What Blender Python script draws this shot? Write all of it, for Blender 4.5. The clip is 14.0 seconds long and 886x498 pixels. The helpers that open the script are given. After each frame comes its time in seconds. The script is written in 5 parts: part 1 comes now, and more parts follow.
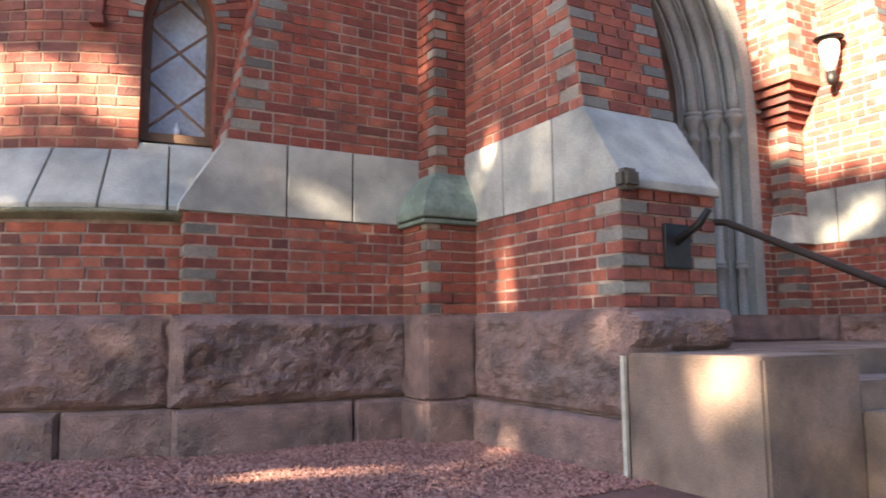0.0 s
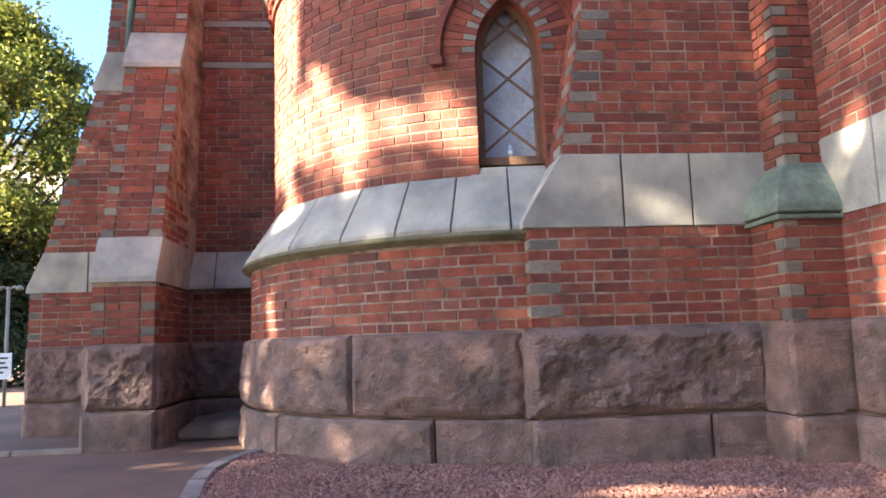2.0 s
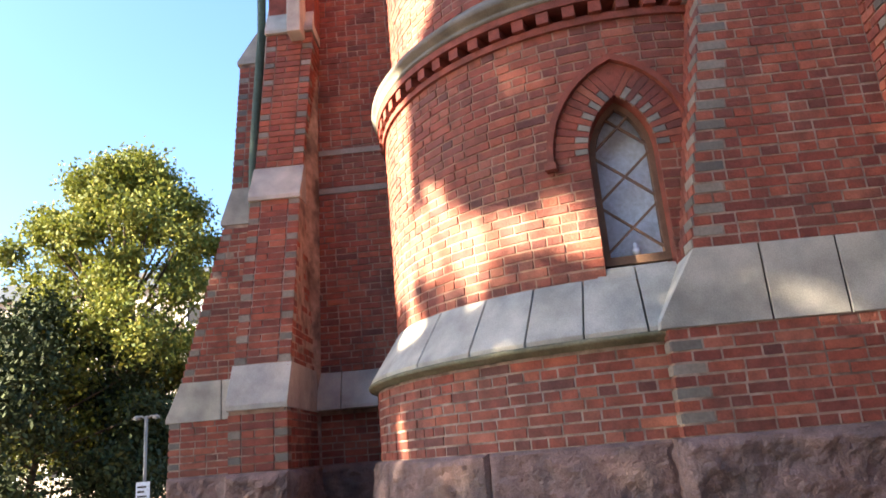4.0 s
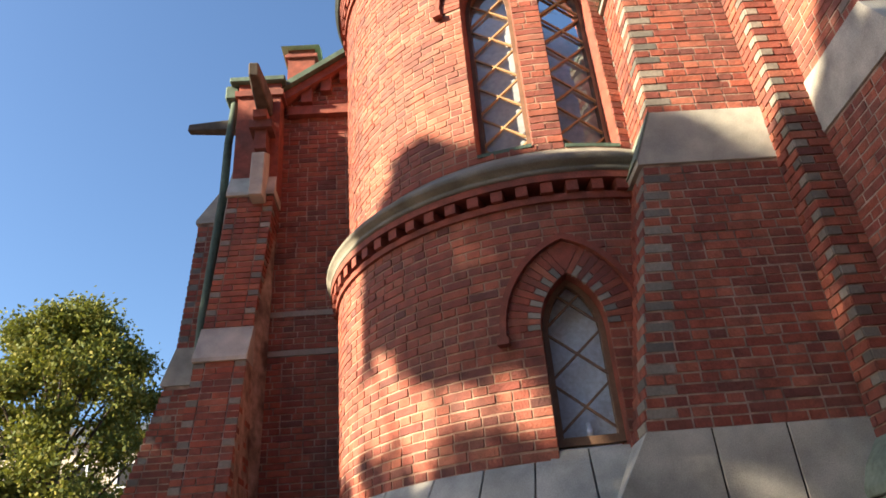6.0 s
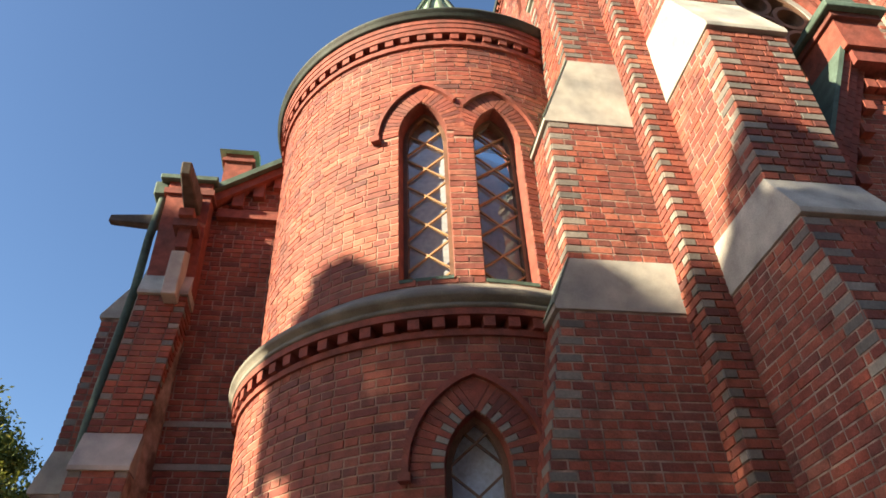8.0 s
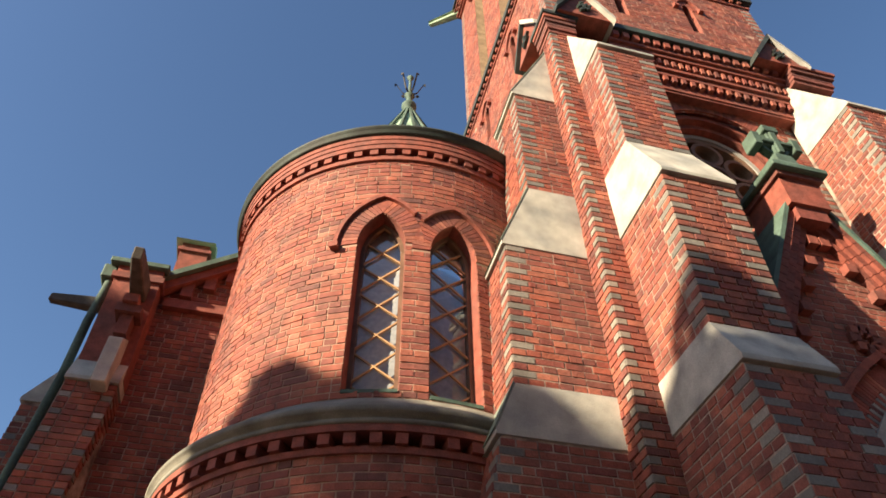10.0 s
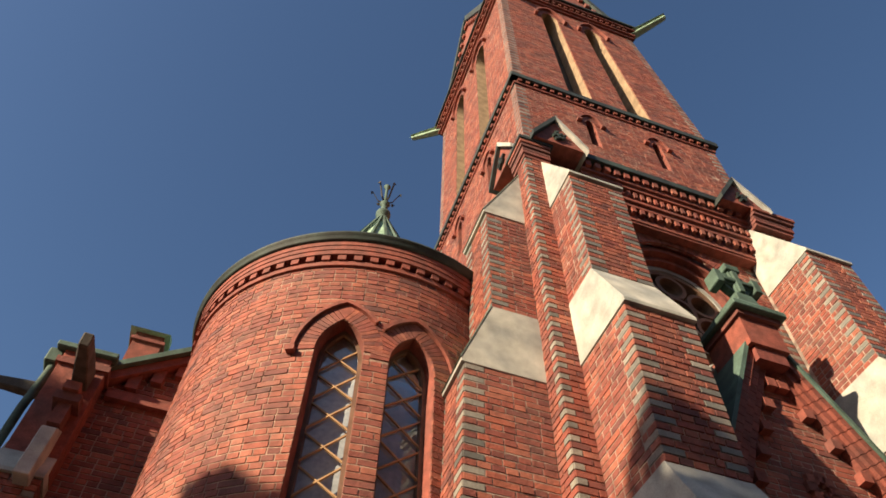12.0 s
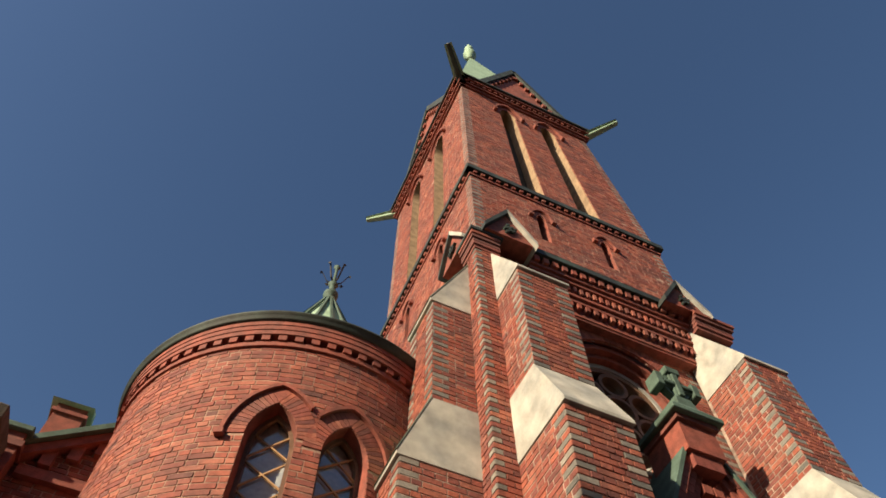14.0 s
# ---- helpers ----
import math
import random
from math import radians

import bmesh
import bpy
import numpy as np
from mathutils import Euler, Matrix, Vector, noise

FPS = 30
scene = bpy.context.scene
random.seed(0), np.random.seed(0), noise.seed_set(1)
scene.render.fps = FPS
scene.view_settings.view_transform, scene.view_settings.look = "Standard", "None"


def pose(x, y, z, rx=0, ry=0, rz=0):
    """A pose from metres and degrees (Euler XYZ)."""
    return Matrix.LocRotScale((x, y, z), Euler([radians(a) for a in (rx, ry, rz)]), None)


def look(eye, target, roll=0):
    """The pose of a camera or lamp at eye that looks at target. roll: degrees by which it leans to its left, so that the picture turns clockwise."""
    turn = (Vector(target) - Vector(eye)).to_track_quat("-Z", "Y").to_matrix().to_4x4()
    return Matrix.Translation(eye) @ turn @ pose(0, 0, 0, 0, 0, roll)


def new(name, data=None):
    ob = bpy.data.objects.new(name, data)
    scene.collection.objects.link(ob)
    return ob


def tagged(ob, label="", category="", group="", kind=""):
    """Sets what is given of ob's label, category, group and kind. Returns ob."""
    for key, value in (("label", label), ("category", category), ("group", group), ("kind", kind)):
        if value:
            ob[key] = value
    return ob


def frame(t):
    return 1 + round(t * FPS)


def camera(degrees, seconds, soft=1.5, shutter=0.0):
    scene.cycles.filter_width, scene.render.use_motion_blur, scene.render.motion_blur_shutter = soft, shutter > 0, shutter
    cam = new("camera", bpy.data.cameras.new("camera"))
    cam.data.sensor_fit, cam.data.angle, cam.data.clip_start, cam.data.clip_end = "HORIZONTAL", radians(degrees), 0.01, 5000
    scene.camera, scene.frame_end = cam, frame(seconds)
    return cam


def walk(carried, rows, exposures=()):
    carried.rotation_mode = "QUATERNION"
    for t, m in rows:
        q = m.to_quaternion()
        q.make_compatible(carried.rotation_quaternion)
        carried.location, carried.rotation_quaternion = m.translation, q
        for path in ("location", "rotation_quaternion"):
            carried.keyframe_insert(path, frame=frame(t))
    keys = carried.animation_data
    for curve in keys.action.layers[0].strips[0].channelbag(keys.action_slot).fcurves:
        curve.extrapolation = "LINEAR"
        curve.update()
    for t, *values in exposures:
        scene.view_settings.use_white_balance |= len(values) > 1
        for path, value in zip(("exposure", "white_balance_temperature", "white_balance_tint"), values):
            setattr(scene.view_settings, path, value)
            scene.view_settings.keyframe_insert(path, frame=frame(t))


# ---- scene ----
cam = camera(63.38, 14.0, soft=1.65, shutter=0.25)
# seconds, place in metres, yaw, pitch and roll in degrees
ROWS = [
    (0, -0.003, -0.045, 0.783, -29.11, 6.49, 0.49),
    (0.5, -0.058, 0.003, 0.809, -21.38, 6.67, 0.70),
    (1, -0.113, 0.035, 0.815, -13.49, 6.78, 0.86),
    (1.5, -0.166, 0.046, 0.820, -8.68, 6.89, 1.25),
    (2, -0.253, 0.066, 0.845, -5.13, 7.22, 1.83),
    (4.5, -0.418, 0.162, 0.967, 4.41, 19.46, 4.79),
    (5, -0.408, 0.177, 0.991, 3.34, 23.21, 3.90),
    (5.5, -0.382, 0.181, 1.023, 1.35, 25.83, 4.68),
    (6, -0.372, 0.184, 1.061, -0.12, 28.07, 4.16),
    (6.5, -0.345, 0.189, 1.083, -1.96, 29.99, 3.43),
    (7, -0.316, 0.192, 1.105, -4.73, 32.48, 2.80),
    (7.5, -0.297, 0.187, 1.134, -7.11, 34.89, 2.81),
    (8, -0.285, 0.193, 1.155, -8.18, 36.97, 2.20),
    (10.5, -0.226, 0.185, 1.203, -15.90, 48.01, -0.01),
    (11, -0.215, 0.173, 1.225, -17.11, 50.32, -0.42),
    (11.5, -0.194, 0.180, 1.240, -18.53, 52.57, -0.89),
    (12, -0.177, 0.171, 1.262, -19.68, 54.39, -0.97),
    (12.5, -0.157, 0.160, 1.273, -21.60, 56.03, -1.20),
    (13, -0.151, 0.148, 1.290, -22.85, 57.60, -0.68),
    (13.5, -0.141, 0.130, 1.303, -23.94, 59.32, -0.27),
    (14, -0.123, 0.120, 1.318, -24.73, 61.05, 0.31),
]
walk(cam, [(t, pose(x, y, z, 90 + pitch, roll, yaw)) for t, x, y, z, yaw, pitch, roll in ROWS],
     exposures=[(0.0, 3.4, 6000, 10), (1.0, 3.55, 6000, 10), (2.2, 3.55, 6000, 10), (4.3, 3.2, 6150, 11), (4.7, 2.85, 6150, 11), (5.2, 2.5, 6300, 9), (6.0, 2.2, 6250, 9), (8.0, 2.0, 6250, 9), (10.5, 1.5, 6300, 10), (14.0, 0.9, 6300, 10)])

# ---- sky and sun ----
SUN_FROM = Vector((-0.87, -0.34, 0.45)).normalized()
world = bpy.data.worlds.new("sky")
scene.world = world
world.use_nodes = True
wn = world.node_tree
sky = wn.nodes.new("ShaderNodeTexSky")
sky.sky_type, sky.sun_disc = "NISHITA", False
sky.sun_elevation = math.asin(SUN_FROM.z)
sky.sun_rotation = math.atan2(SUN_FROM.x, SUN_FROM.y)
sky.air_density, sky.dust_density, sky.ozone_density = 1.1, 1.4, 4.2
wn.links.new(sky.outputs[0], wn.nodes["Background"].inputs[0])
wn.nodes["Background"].inputs[1].default_value = 0.056
sun = new("sun", bpy.data.lights.new("sun", "SUN"))
sun.data.energy, sun.data.angle, sun.data.color = 5.0, radians(0.6), (1.0, 0.81, 0.54)
sun.matrix_basis = look(SUN_FROM * 60, (0, 0, 0))


# ---- materials ----
def material(name, colour, rough=0.8, metal=0.0, dark=0.6, scale=6.0, grain=60.0, bump=0.3, vary=None, spread=0.0,
             second=None, second_scale=1.2, second_amount=0.0, spec=0.4, bump_size=0.01):
    """Base colour with large stains, fine grain, a second tint in patches, and a value spread per piece."""
    m = bpy.data.materials.new(name)
    m.use_nodes = True
    nt, b = m.node_tree, m.node_tree.nodes["Principled BSDF"]
    b.inputs["Roughness"].default_value, b.inputs["Metallic"].default_value = rough, metal
    b.inputs["Specular IOR Level"].default_value = spec
    co = nt.nodes.new("ShaderNodeTexCoord")
    geo = nt.nodes.new("ShaderNodeNewGeometry")

    def noise_at(s, detail=4.0):
        n = nt.nodes.new("ShaderNodeTexNoise")
        n.inputs["Scale"].default_value, n.inputs["Detail"].default_value = s, detail
        nt.links.new(geo.outputs["Position"], n.inputs["Vector"])
        return n.outputs["Fac"]

    def ramp(src, lo, hi, a, c):
        r = nt.nodes.new("ShaderNodeMapRange")
        r.inputs[1].default_value, r.inputs[2].default_value, r.inputs[3].default_value, r.inputs[4].default_value = lo, hi, a, c
        nt.links.new(src, r.inputs[0])
        return r.outputs[0]

    def mix(kind, fac, a, c):
        x = nt.nodes.new("ShaderNodeMix")
        x.data_type, x.blend_type = "RGBA", kind
        for sock, val in ((x.inputs[0], fac), (x.inputs[6], a), (x.inputs[7], c)):
            if isinstance(val, (int, float)):
                sock.default_value = val
            elif isinstance(val, tuple):
                sock.default_value = (*val, 1)
            else:
                nt.links.new(val, sock)
        return x.outputs[2]

    def grey(v):
        g = nt.nodes.new("ShaderNodeCombineColor")
        for k in range(3):
            nt.links.new(v, g.inputs[k])
        return g.outputs[0]
    col = colour
    if vary:
        src = geo.outputs["Random Per Island"] if vary == "island" else nt.nodes.new("ShaderNodeObjectInfo").outputs["Random"]
        hue = nt.nodes.new("ShaderNodeValToRGB")
        nt.links.new(src, hue.inputs[0])
        stops = spread
        hue.color_ramp.elements[0].color = (*stops[0], 1)
        hue.color_ramp.elements[1].color = (*stops[-1], 1)
        for i, s in enumerate(stops[1:-1]):
            hue.color_ramp.elements.new((i + 1) / (len(stops) - 1)).color = (*s, 1)
        col = hue.outputs[0]
    if second:
        col = mix("MIX", ramp(noise_at(second_scale), 0.45, 0.68, 0.0, second_amount), col, second)
    col = mix("MULTIPLY", 1.0, col, grey(ramp(noise_at(scale, 6), 0.3, 0.7, dark, 1.1)))
    col = mix("MULTIPLY", 1.0, col, grey(ramp(noise_at(grain, 2), 0.25, 0.75, 0.78, 1.15)))
    nt.links.new(col, b.inputs["Base Color"])
    if bump:
        bp = nt.nodes.new("ShaderNodeBump")
        bp.inputs["Strength"].default_value, bp.inputs["Distance"].default_value = bump, bump_size
        nt.links.new(noise_at(grain * 0.7, 5), bp.inputs["Height"])
        nt.links.new(bp.outputs[0], b.inputs["Normal"])
    return m


REDS = [(0.34, 0.088, 0.054), (0.25, 0.064, 0.046), (0.37, 0.107, 0.063), (0.20, 0.055, 0.045), (0.31, 0.076, 0.049), (0.39, 0.128, 0.079), (0.23, 0.06, 0.046), (0.35, 0.096, 0.057), (0.40, 0.14, 0.09), (0.30, 0.08, 0.053), (0.14, 0.052, 0.046), (0.36, 0.10, 0.059)]
GREYS = [(0.12, 0.113, 0.103), (0.21, 0.195, 0.172), (0.30, 0.265, 0.225), (0.17, 0.158, 0.14)]
KERB = material("pale_granite_kerb", (0.34, 0.27, 0.24), 0.85, dark=0.6, scale=4, grain=110, bump=0.4)
BRICK = material("brick", REDS[1], 0.82, vary="island", spread=REDS, dark=0.62, scale=9, grain=75, bump=0.7, second=(0.15, 0.066, 0.056), second_scale=2.6, second_amount=0.6)
BRICK_PIECE = material("brick_piece", REDS[1], 0.82, vary="object", spread=REDS, dark=0.62, scale=9, grain=75, bump=0.7, second=(0.15, 0.066, 0.056), second_scale=2.6, second_amount=0.6)
QUOIN = material("glazed_grey_brick", GREYS[1], 0.55, vary="island", spread=GREYS, dark=0.7, scale=4, grain=50, bump=0.3)
QUOIN_PIECE = material("glazed_grey_piece", GREYS[1], 0.55, vary="object", spread=GREYS, dark=0.7, scale=4, grain=50, bump=0.3)
MORTAR = material("mortar", (0.44, 0.33, 0.27), 0.95, dark=0.55, scale=11.0, grain=120, bump=0.3, second=(0.12, 0.08, 0.065), second_scale=3.6, second_amount=0.9)
# redder, lower-contrast mortar for the tower and the turret's upper stages
MORTAR_RED = material("reddish_mortar", (0.43, 0.275, 0.21), 0.95, dark=0.65, scale=9.0, grain=120, bump=0.3, second=(0.20, 0.11, 0.085), second_scale=3.4, second_amount=0.7)
SLAB = material("limestone_slab", (0.47, 0.45, 0.40), 0.85, dark=0.66, scale=4.0, grain=130, bump=0.3, second=(0.31, 0.315, 0.30), second_scale=2.6, second_amount=0.85)
TRIM = material("carved_stone", (0.32, 0.32, 0.30), 0.8, dark=0.75, scale=3, grain=60, bump=0.2)
GRANITE = material("pink_granite", (0.33, 0.21, 0.185), 0.85, vary="object", spread=[(0.27, 0.165, 0.145), (0.34, 0.215, 0.185), (0.30, 0.195, 0.17)], dark=0.55, scale=6.5, grain=95, bump=0.9, second=(0.16, 0.125, 0.115), second_scale=3.0, second_amount=0.7, bump_size=0.024)
STAIR = material("worn_granite", (0.29, 0.20, 0.155), 0.85, dark=0.5, scale=3.5, grain=110, bump=0.5, second=(0.15, 0.12, 0.10), second_scale=2.2, second_amount=0.75)
PALE_COPPER = material("pale_green_copper", (0.33, 0.47, 0.33), 0.7, dark=0.7, scale=4, grain=30, bump=0.2, second=(0.20, 0.31, 0.22), second_scale=3.0, second_amount=0.5)
OLD_COPPER = material("greyed_copper", (0.22, 0.265, 0.215), 0.75, dark=0.6, scale=5, grain=30, bump=0.2, second=(0.12, 0.16, 0.13), second_scale=3.0, second_amount=0.6)
TAN = material("pale_glazing_timber", (0.42, 0.25, 0.12), 0.6, dark=0.7, scale=8, grain=80, bump=0.2)
COPPER = material("green_copper", (0.085, 0.135, 0.105), 0.78, dark=0.5, scale=4, grain=30, bump=0.2, second=(0.08, 0.13, 0.11), second_scale=2.0, second_amount=0.7)
GUTTER = material("dark_copper", (0.035, 0.042, 0.038), 0.6, dark=0.6, scale=4, grain=40, bump=0.2, second=(0.07, 0.11, 0.09), second_scale=3, second_amount=0.5)
LIP = material("mossy_stone_lip", (0.20, 0.185, 0.12), 0.85, dark=0.6, scale=5, grain=50, bump=0.4, second=(0.10, 0.11, 0.06), second_scale=4, second_amount=0.6)
TIMBER = material("brown_window_timber", (0.19, 0.11, 0.07), 0.6, dark=0.65, scale=8, grain=80, bump=0.2)
OLD_WOOD = material("weathered_stone_spout", (0.10, 0.085, 0.07), 0.9, dark=0.5, scale=6, grain=60, bump=0.5)
WEATHERED = material("weathered_cornice_stone", (0.24, 0.225, 0.19), 0.85, dark=0.55, scale=4.0, grain=90, bump=0.3, second=(0.12, 0.12, 0.10), second_scale=2.5, second_amount=0.7)
BLIND = material("white_blind", (0.78, 0.83, 0.92), 0.9, dark=0.94, scale=2, grain=30, bump=0.0)
IRON = material("dark_iron", (0.035, 0.033, 0.032), 0.5, metal=0.6, dark=0.7, scale=20, grain=90, bump=0.2)
RAIL = material("brown_painted_rail", (0.022, 0.012, 0.009), 0.75, dark=0.8, scale=10, grain=60, bump=0.1)
GRAVEL = material("pink_gravel", (0.3, 0.2, 0.18), 0.9, vary="island", spread=[(0.24, 0.105, 0.085), (0.38, 0.185, 0.15), (0.48, 0.275, 0.225), (0.32, 0.145, 0.115)], dark=0.75, scale=2, grain=80, bump=0.2)
SOIL = material("packed_gravel_bed", (0.24, 0.12, 0.098), 0.95, dark=0.6, scale=3, grain=90, bump=0.9, bump_size=0.02)
PAVING = material("pink_paving", (0.22, 0.125, 0.092), 0.9, dark=0.65, scale=0.9, grain=70, bump=0.4, second=(0.15, 0.09, 0.07), second_scale=0.6, second_amount=0.6)
DARK = material("dark_interior", (0.013, 0.015, 0.022), 0.9, dark=0.8, bump=0.0)
LOUVRE = material("dark_brown_louvre", (0.05, 0.042, 0.03), 0.8, dark=0.6, scale=3, grain=40, bump=0.2)
GLOOM = material("grey_window_backing", (0.44, 0.44, 0.45), 0.9, dark=0.6, scale=1.3, grain=20, bump=0.0)
OCHRE = material("ochre_reveal_plaster", (0.36, 0.245, 0.15), 0.85, dark=0.6, scale=5, grain=50, bump=0.3)
# leaf greens taken down almost to black: the shade is in the colour
SHADED_LEAF = material("shade_darkened_leaves", (0.02, 0.035, 0.012), 0.7, spec=0.2, vary="island", spread=[(0.012, 0.022, 0.008), (0.025, 0.04, 0.012), (0.04, 0.055, 0.016)], dark=0.8, scale=0.5, grain=9, bump=0.0)
BARK = material("bark", (0.07, 0.05, 0.035), 0.95, dark=0.5, scale=6, grain=30, bump=0.8)
LEAF = material("leaves", (0.07, 0.10, 0.025), 0.7, spec=0.2, vary="island", spread=[(0.05, 0.08, 0.02), (0.10, 0.13, 0.03), (0.15, 0.17, 0.035), (0.24, 0.22, 0.04), (0.08, 0.11, 0.025)], dark=0.8, scale=0.5, grain=9, bump=0.0)
PLASTER = material("pale_plaster", (0.55, 0.50, 0.42), 0.9, dark=0.8, scale=0.5, grain=20, bump=0.1)
ROOFING = material("slate_roof", (0.06, 0.07, 0.085), 0.7, dark=0.7, scale=0.6, grain=8, bump=0.1)
DOORWOOD = material("dark_oak_door", (0.09, 0.05, 0.03), 0.55, dark=0.6, scale=5, grain=60, bump=0.3)


def glass_material(name, tint):
    m = bpy.data.materials.new(name)
    m.use_nodes = True
    nt = m.node_tree
    out = nt.nodes["Material Output"]
    nt.nodes.remove(nt.nodes["Principled BSDF"])
    clear, gloss, fres, mixer = (nt.nodes.new(n) for n in ("ShaderNodeBsdfTransparent", "ShaderNodeBsdfGlossy", "ShaderNodeFresnel", "ShaderNodeMixShader"))
    clear.inputs[0].default_value = (*tint, 1)
    gloss.inputs["Roughness"].default_value = 0.03
    fres.inputs[0].default_value = 1.36
    bp, nz = nt.nodes.new("ShaderNodeBump"), nt.nodes.new("ShaderNodeTexNoise")
    nz.inputs["Scale"].default_value = 5.0
    bp.inputs["Strength"].default_value, bp.inputs["Distance"].default_value = 0.15, 0.01
    nt.links.new(nz.outputs["Fac"], bp.inputs["Height"])
    nt.links.new(bp.outputs[0], gloss.inputs["Normal"])
    nt.links.new(fres.outputs[0], mixer.inputs[0])
    nt.links.new(clear.outputs[0], mixer.inputs[1])
    nt.links.new(gloss.outputs[0], mixer.inputs[2])
    nt.links.new(mixer.outputs[0], out.inputs[0])
    return m


def let_light_through(m, colour, share):
    """Thin leaves: part of the light that falls on one side comes out on the other."""
    nt = m.node_tree
    out, b = nt.nodes["Material Output"], nt.nodes["Principled BSDF"]
    tr, mx = nt.nodes.new("ShaderNodeBsdfTranslucent"), nt.nodes.new("ShaderNodeMixShader")
    tr.inputs[0].default_value = (*colour, 1)
    mx.inputs[0].default_value = share
    nt.links.new(b.outputs[0], mx.inputs[1])
    nt.links.new(tr.outputs[0], mx.inputs[2])
    nt.links.new(mx.outputs[0], out.inputs[0])


let_light_through(LEAF, (0.18, 0.20, 0.03), 0.2)
JOINT_LINE = material("dark_open_joint", (0.035, 0.03, 0.027), 0.95, dark=0.6, scale=8, grain=60, bump=0.2)
GLASS = glass_material("window_glass", (0.84, 0.87, 0.89))


# ---- building helpers ----
COURSE, JOINT = 0.0767, 0.0105


def put(name, verts, faces, mat, parent=None, label="", smooth=False):
    me = bpy.data.meshes.new(name)
    me.from_pydata([tuple(v) for v in verts], [], [tuple(f) for f in faces])
    me.materials.append(mat)
    me.update()
    if smooth:
        me.polygons.foreach_set("use_smooth", [True] * len(me.polygons))
    ob = new(name, me)
    hang(ob, parent)
    if label:
        ob["label"] = label
    return ob


def empty(name, label, category, kind="", at=(0, 0, 0), group=""):
    ob = new(name)
    ob.location = at
    ob.empty_display_size = 0.1
    return tagged(ob, label, category, group, kind)


def hang(ob, parent):
    if parent:
        ob.parent = parent
        ob.matrix_parent_inverse = Matrix.Translation(-parent.location)


def box_mesh(boxes):
    """boxes: (centre, tangent, normal, width, height, depth) -> verts, faces without the back."""
    b = boxes
    n = len(b)
    c = np.array([q[0] for q in b], float)
    t = np.array([q[1] for q in b], float)
    m = np.array([q[2] for q in b], float)
    up = np.cross(m, t)
    w, h, d = (np.array([q[k] for q in b], float)[:, None] / 2 for k in (3, 4, 5))
    e = np.minimum(0.003, d * 0.9)
    vs = []
    for k, inset in ((-1, 0), (1, 1)):
        for i, j in ((-1, -1), (1, -1), (1, 1), (-1, 1)):
            vs.append(c + t * i * (w - e * inset) + up * j * (h - e * inset) + m * k * d)
    v = np.stack(vs, 1).reshape(-1, 3)
    f = np.array([(4, 5, 6, 7), (0, 1, 5, 4), (1, 2, 6, 5), (2, 3, 7, 6), (3, 0, 4, 7), (3, 2, 1, 0)])
    f = (f[None] + 8 * np.arange(n)[:, None, None]).reshape(-1, 4)
    return v.tolist(), f.tolist()


def flat(origin, along, out):
    """A wall's own coordinates: s along it, d outwards from it."""
    o, a, n = Vector((*origin, 0)), Vector((*along, 0)), Vector((*out, 0))

    def mp(s, z, d=0.0):
        return o + a * s + n * d + Vector((0, 0, z))
    mp.frame = lambda s: (a, n)
    return mp


def round_wall(cx, cy, r):
    def mp(s, z, d=0.0):
        th = s / r
        return Vector((cx + (r + d) * math.sin(th), cy - (r + d) * math.cos(th), z))
    mp.frame = lambda s: (Vector((math.cos(s / r), math.sin(s / r), 0)), Vector((math.sin(s / r), -math.cos(s / r), 0)))
    return mp


UNIT = {}


def unit_brick(w, mat):
    key = (round(w, 3), mat.name)
    w = key[0]
    if key not in UNIT:
        v, f = box_mesh([((0, 0, 0), (1, 0, 0), (0, -1, 0), w, COURSE - JOINT, 0.03)])
        me = bpy.data.meshes.new("brick")
        me.from_pydata(v, [], f)
        me.materials.append(mat)
        UNIT[key] = me
    return UNIT[key]


PENDING = []
NARROW = set()  # things whose grey quoins are shorter and rarer


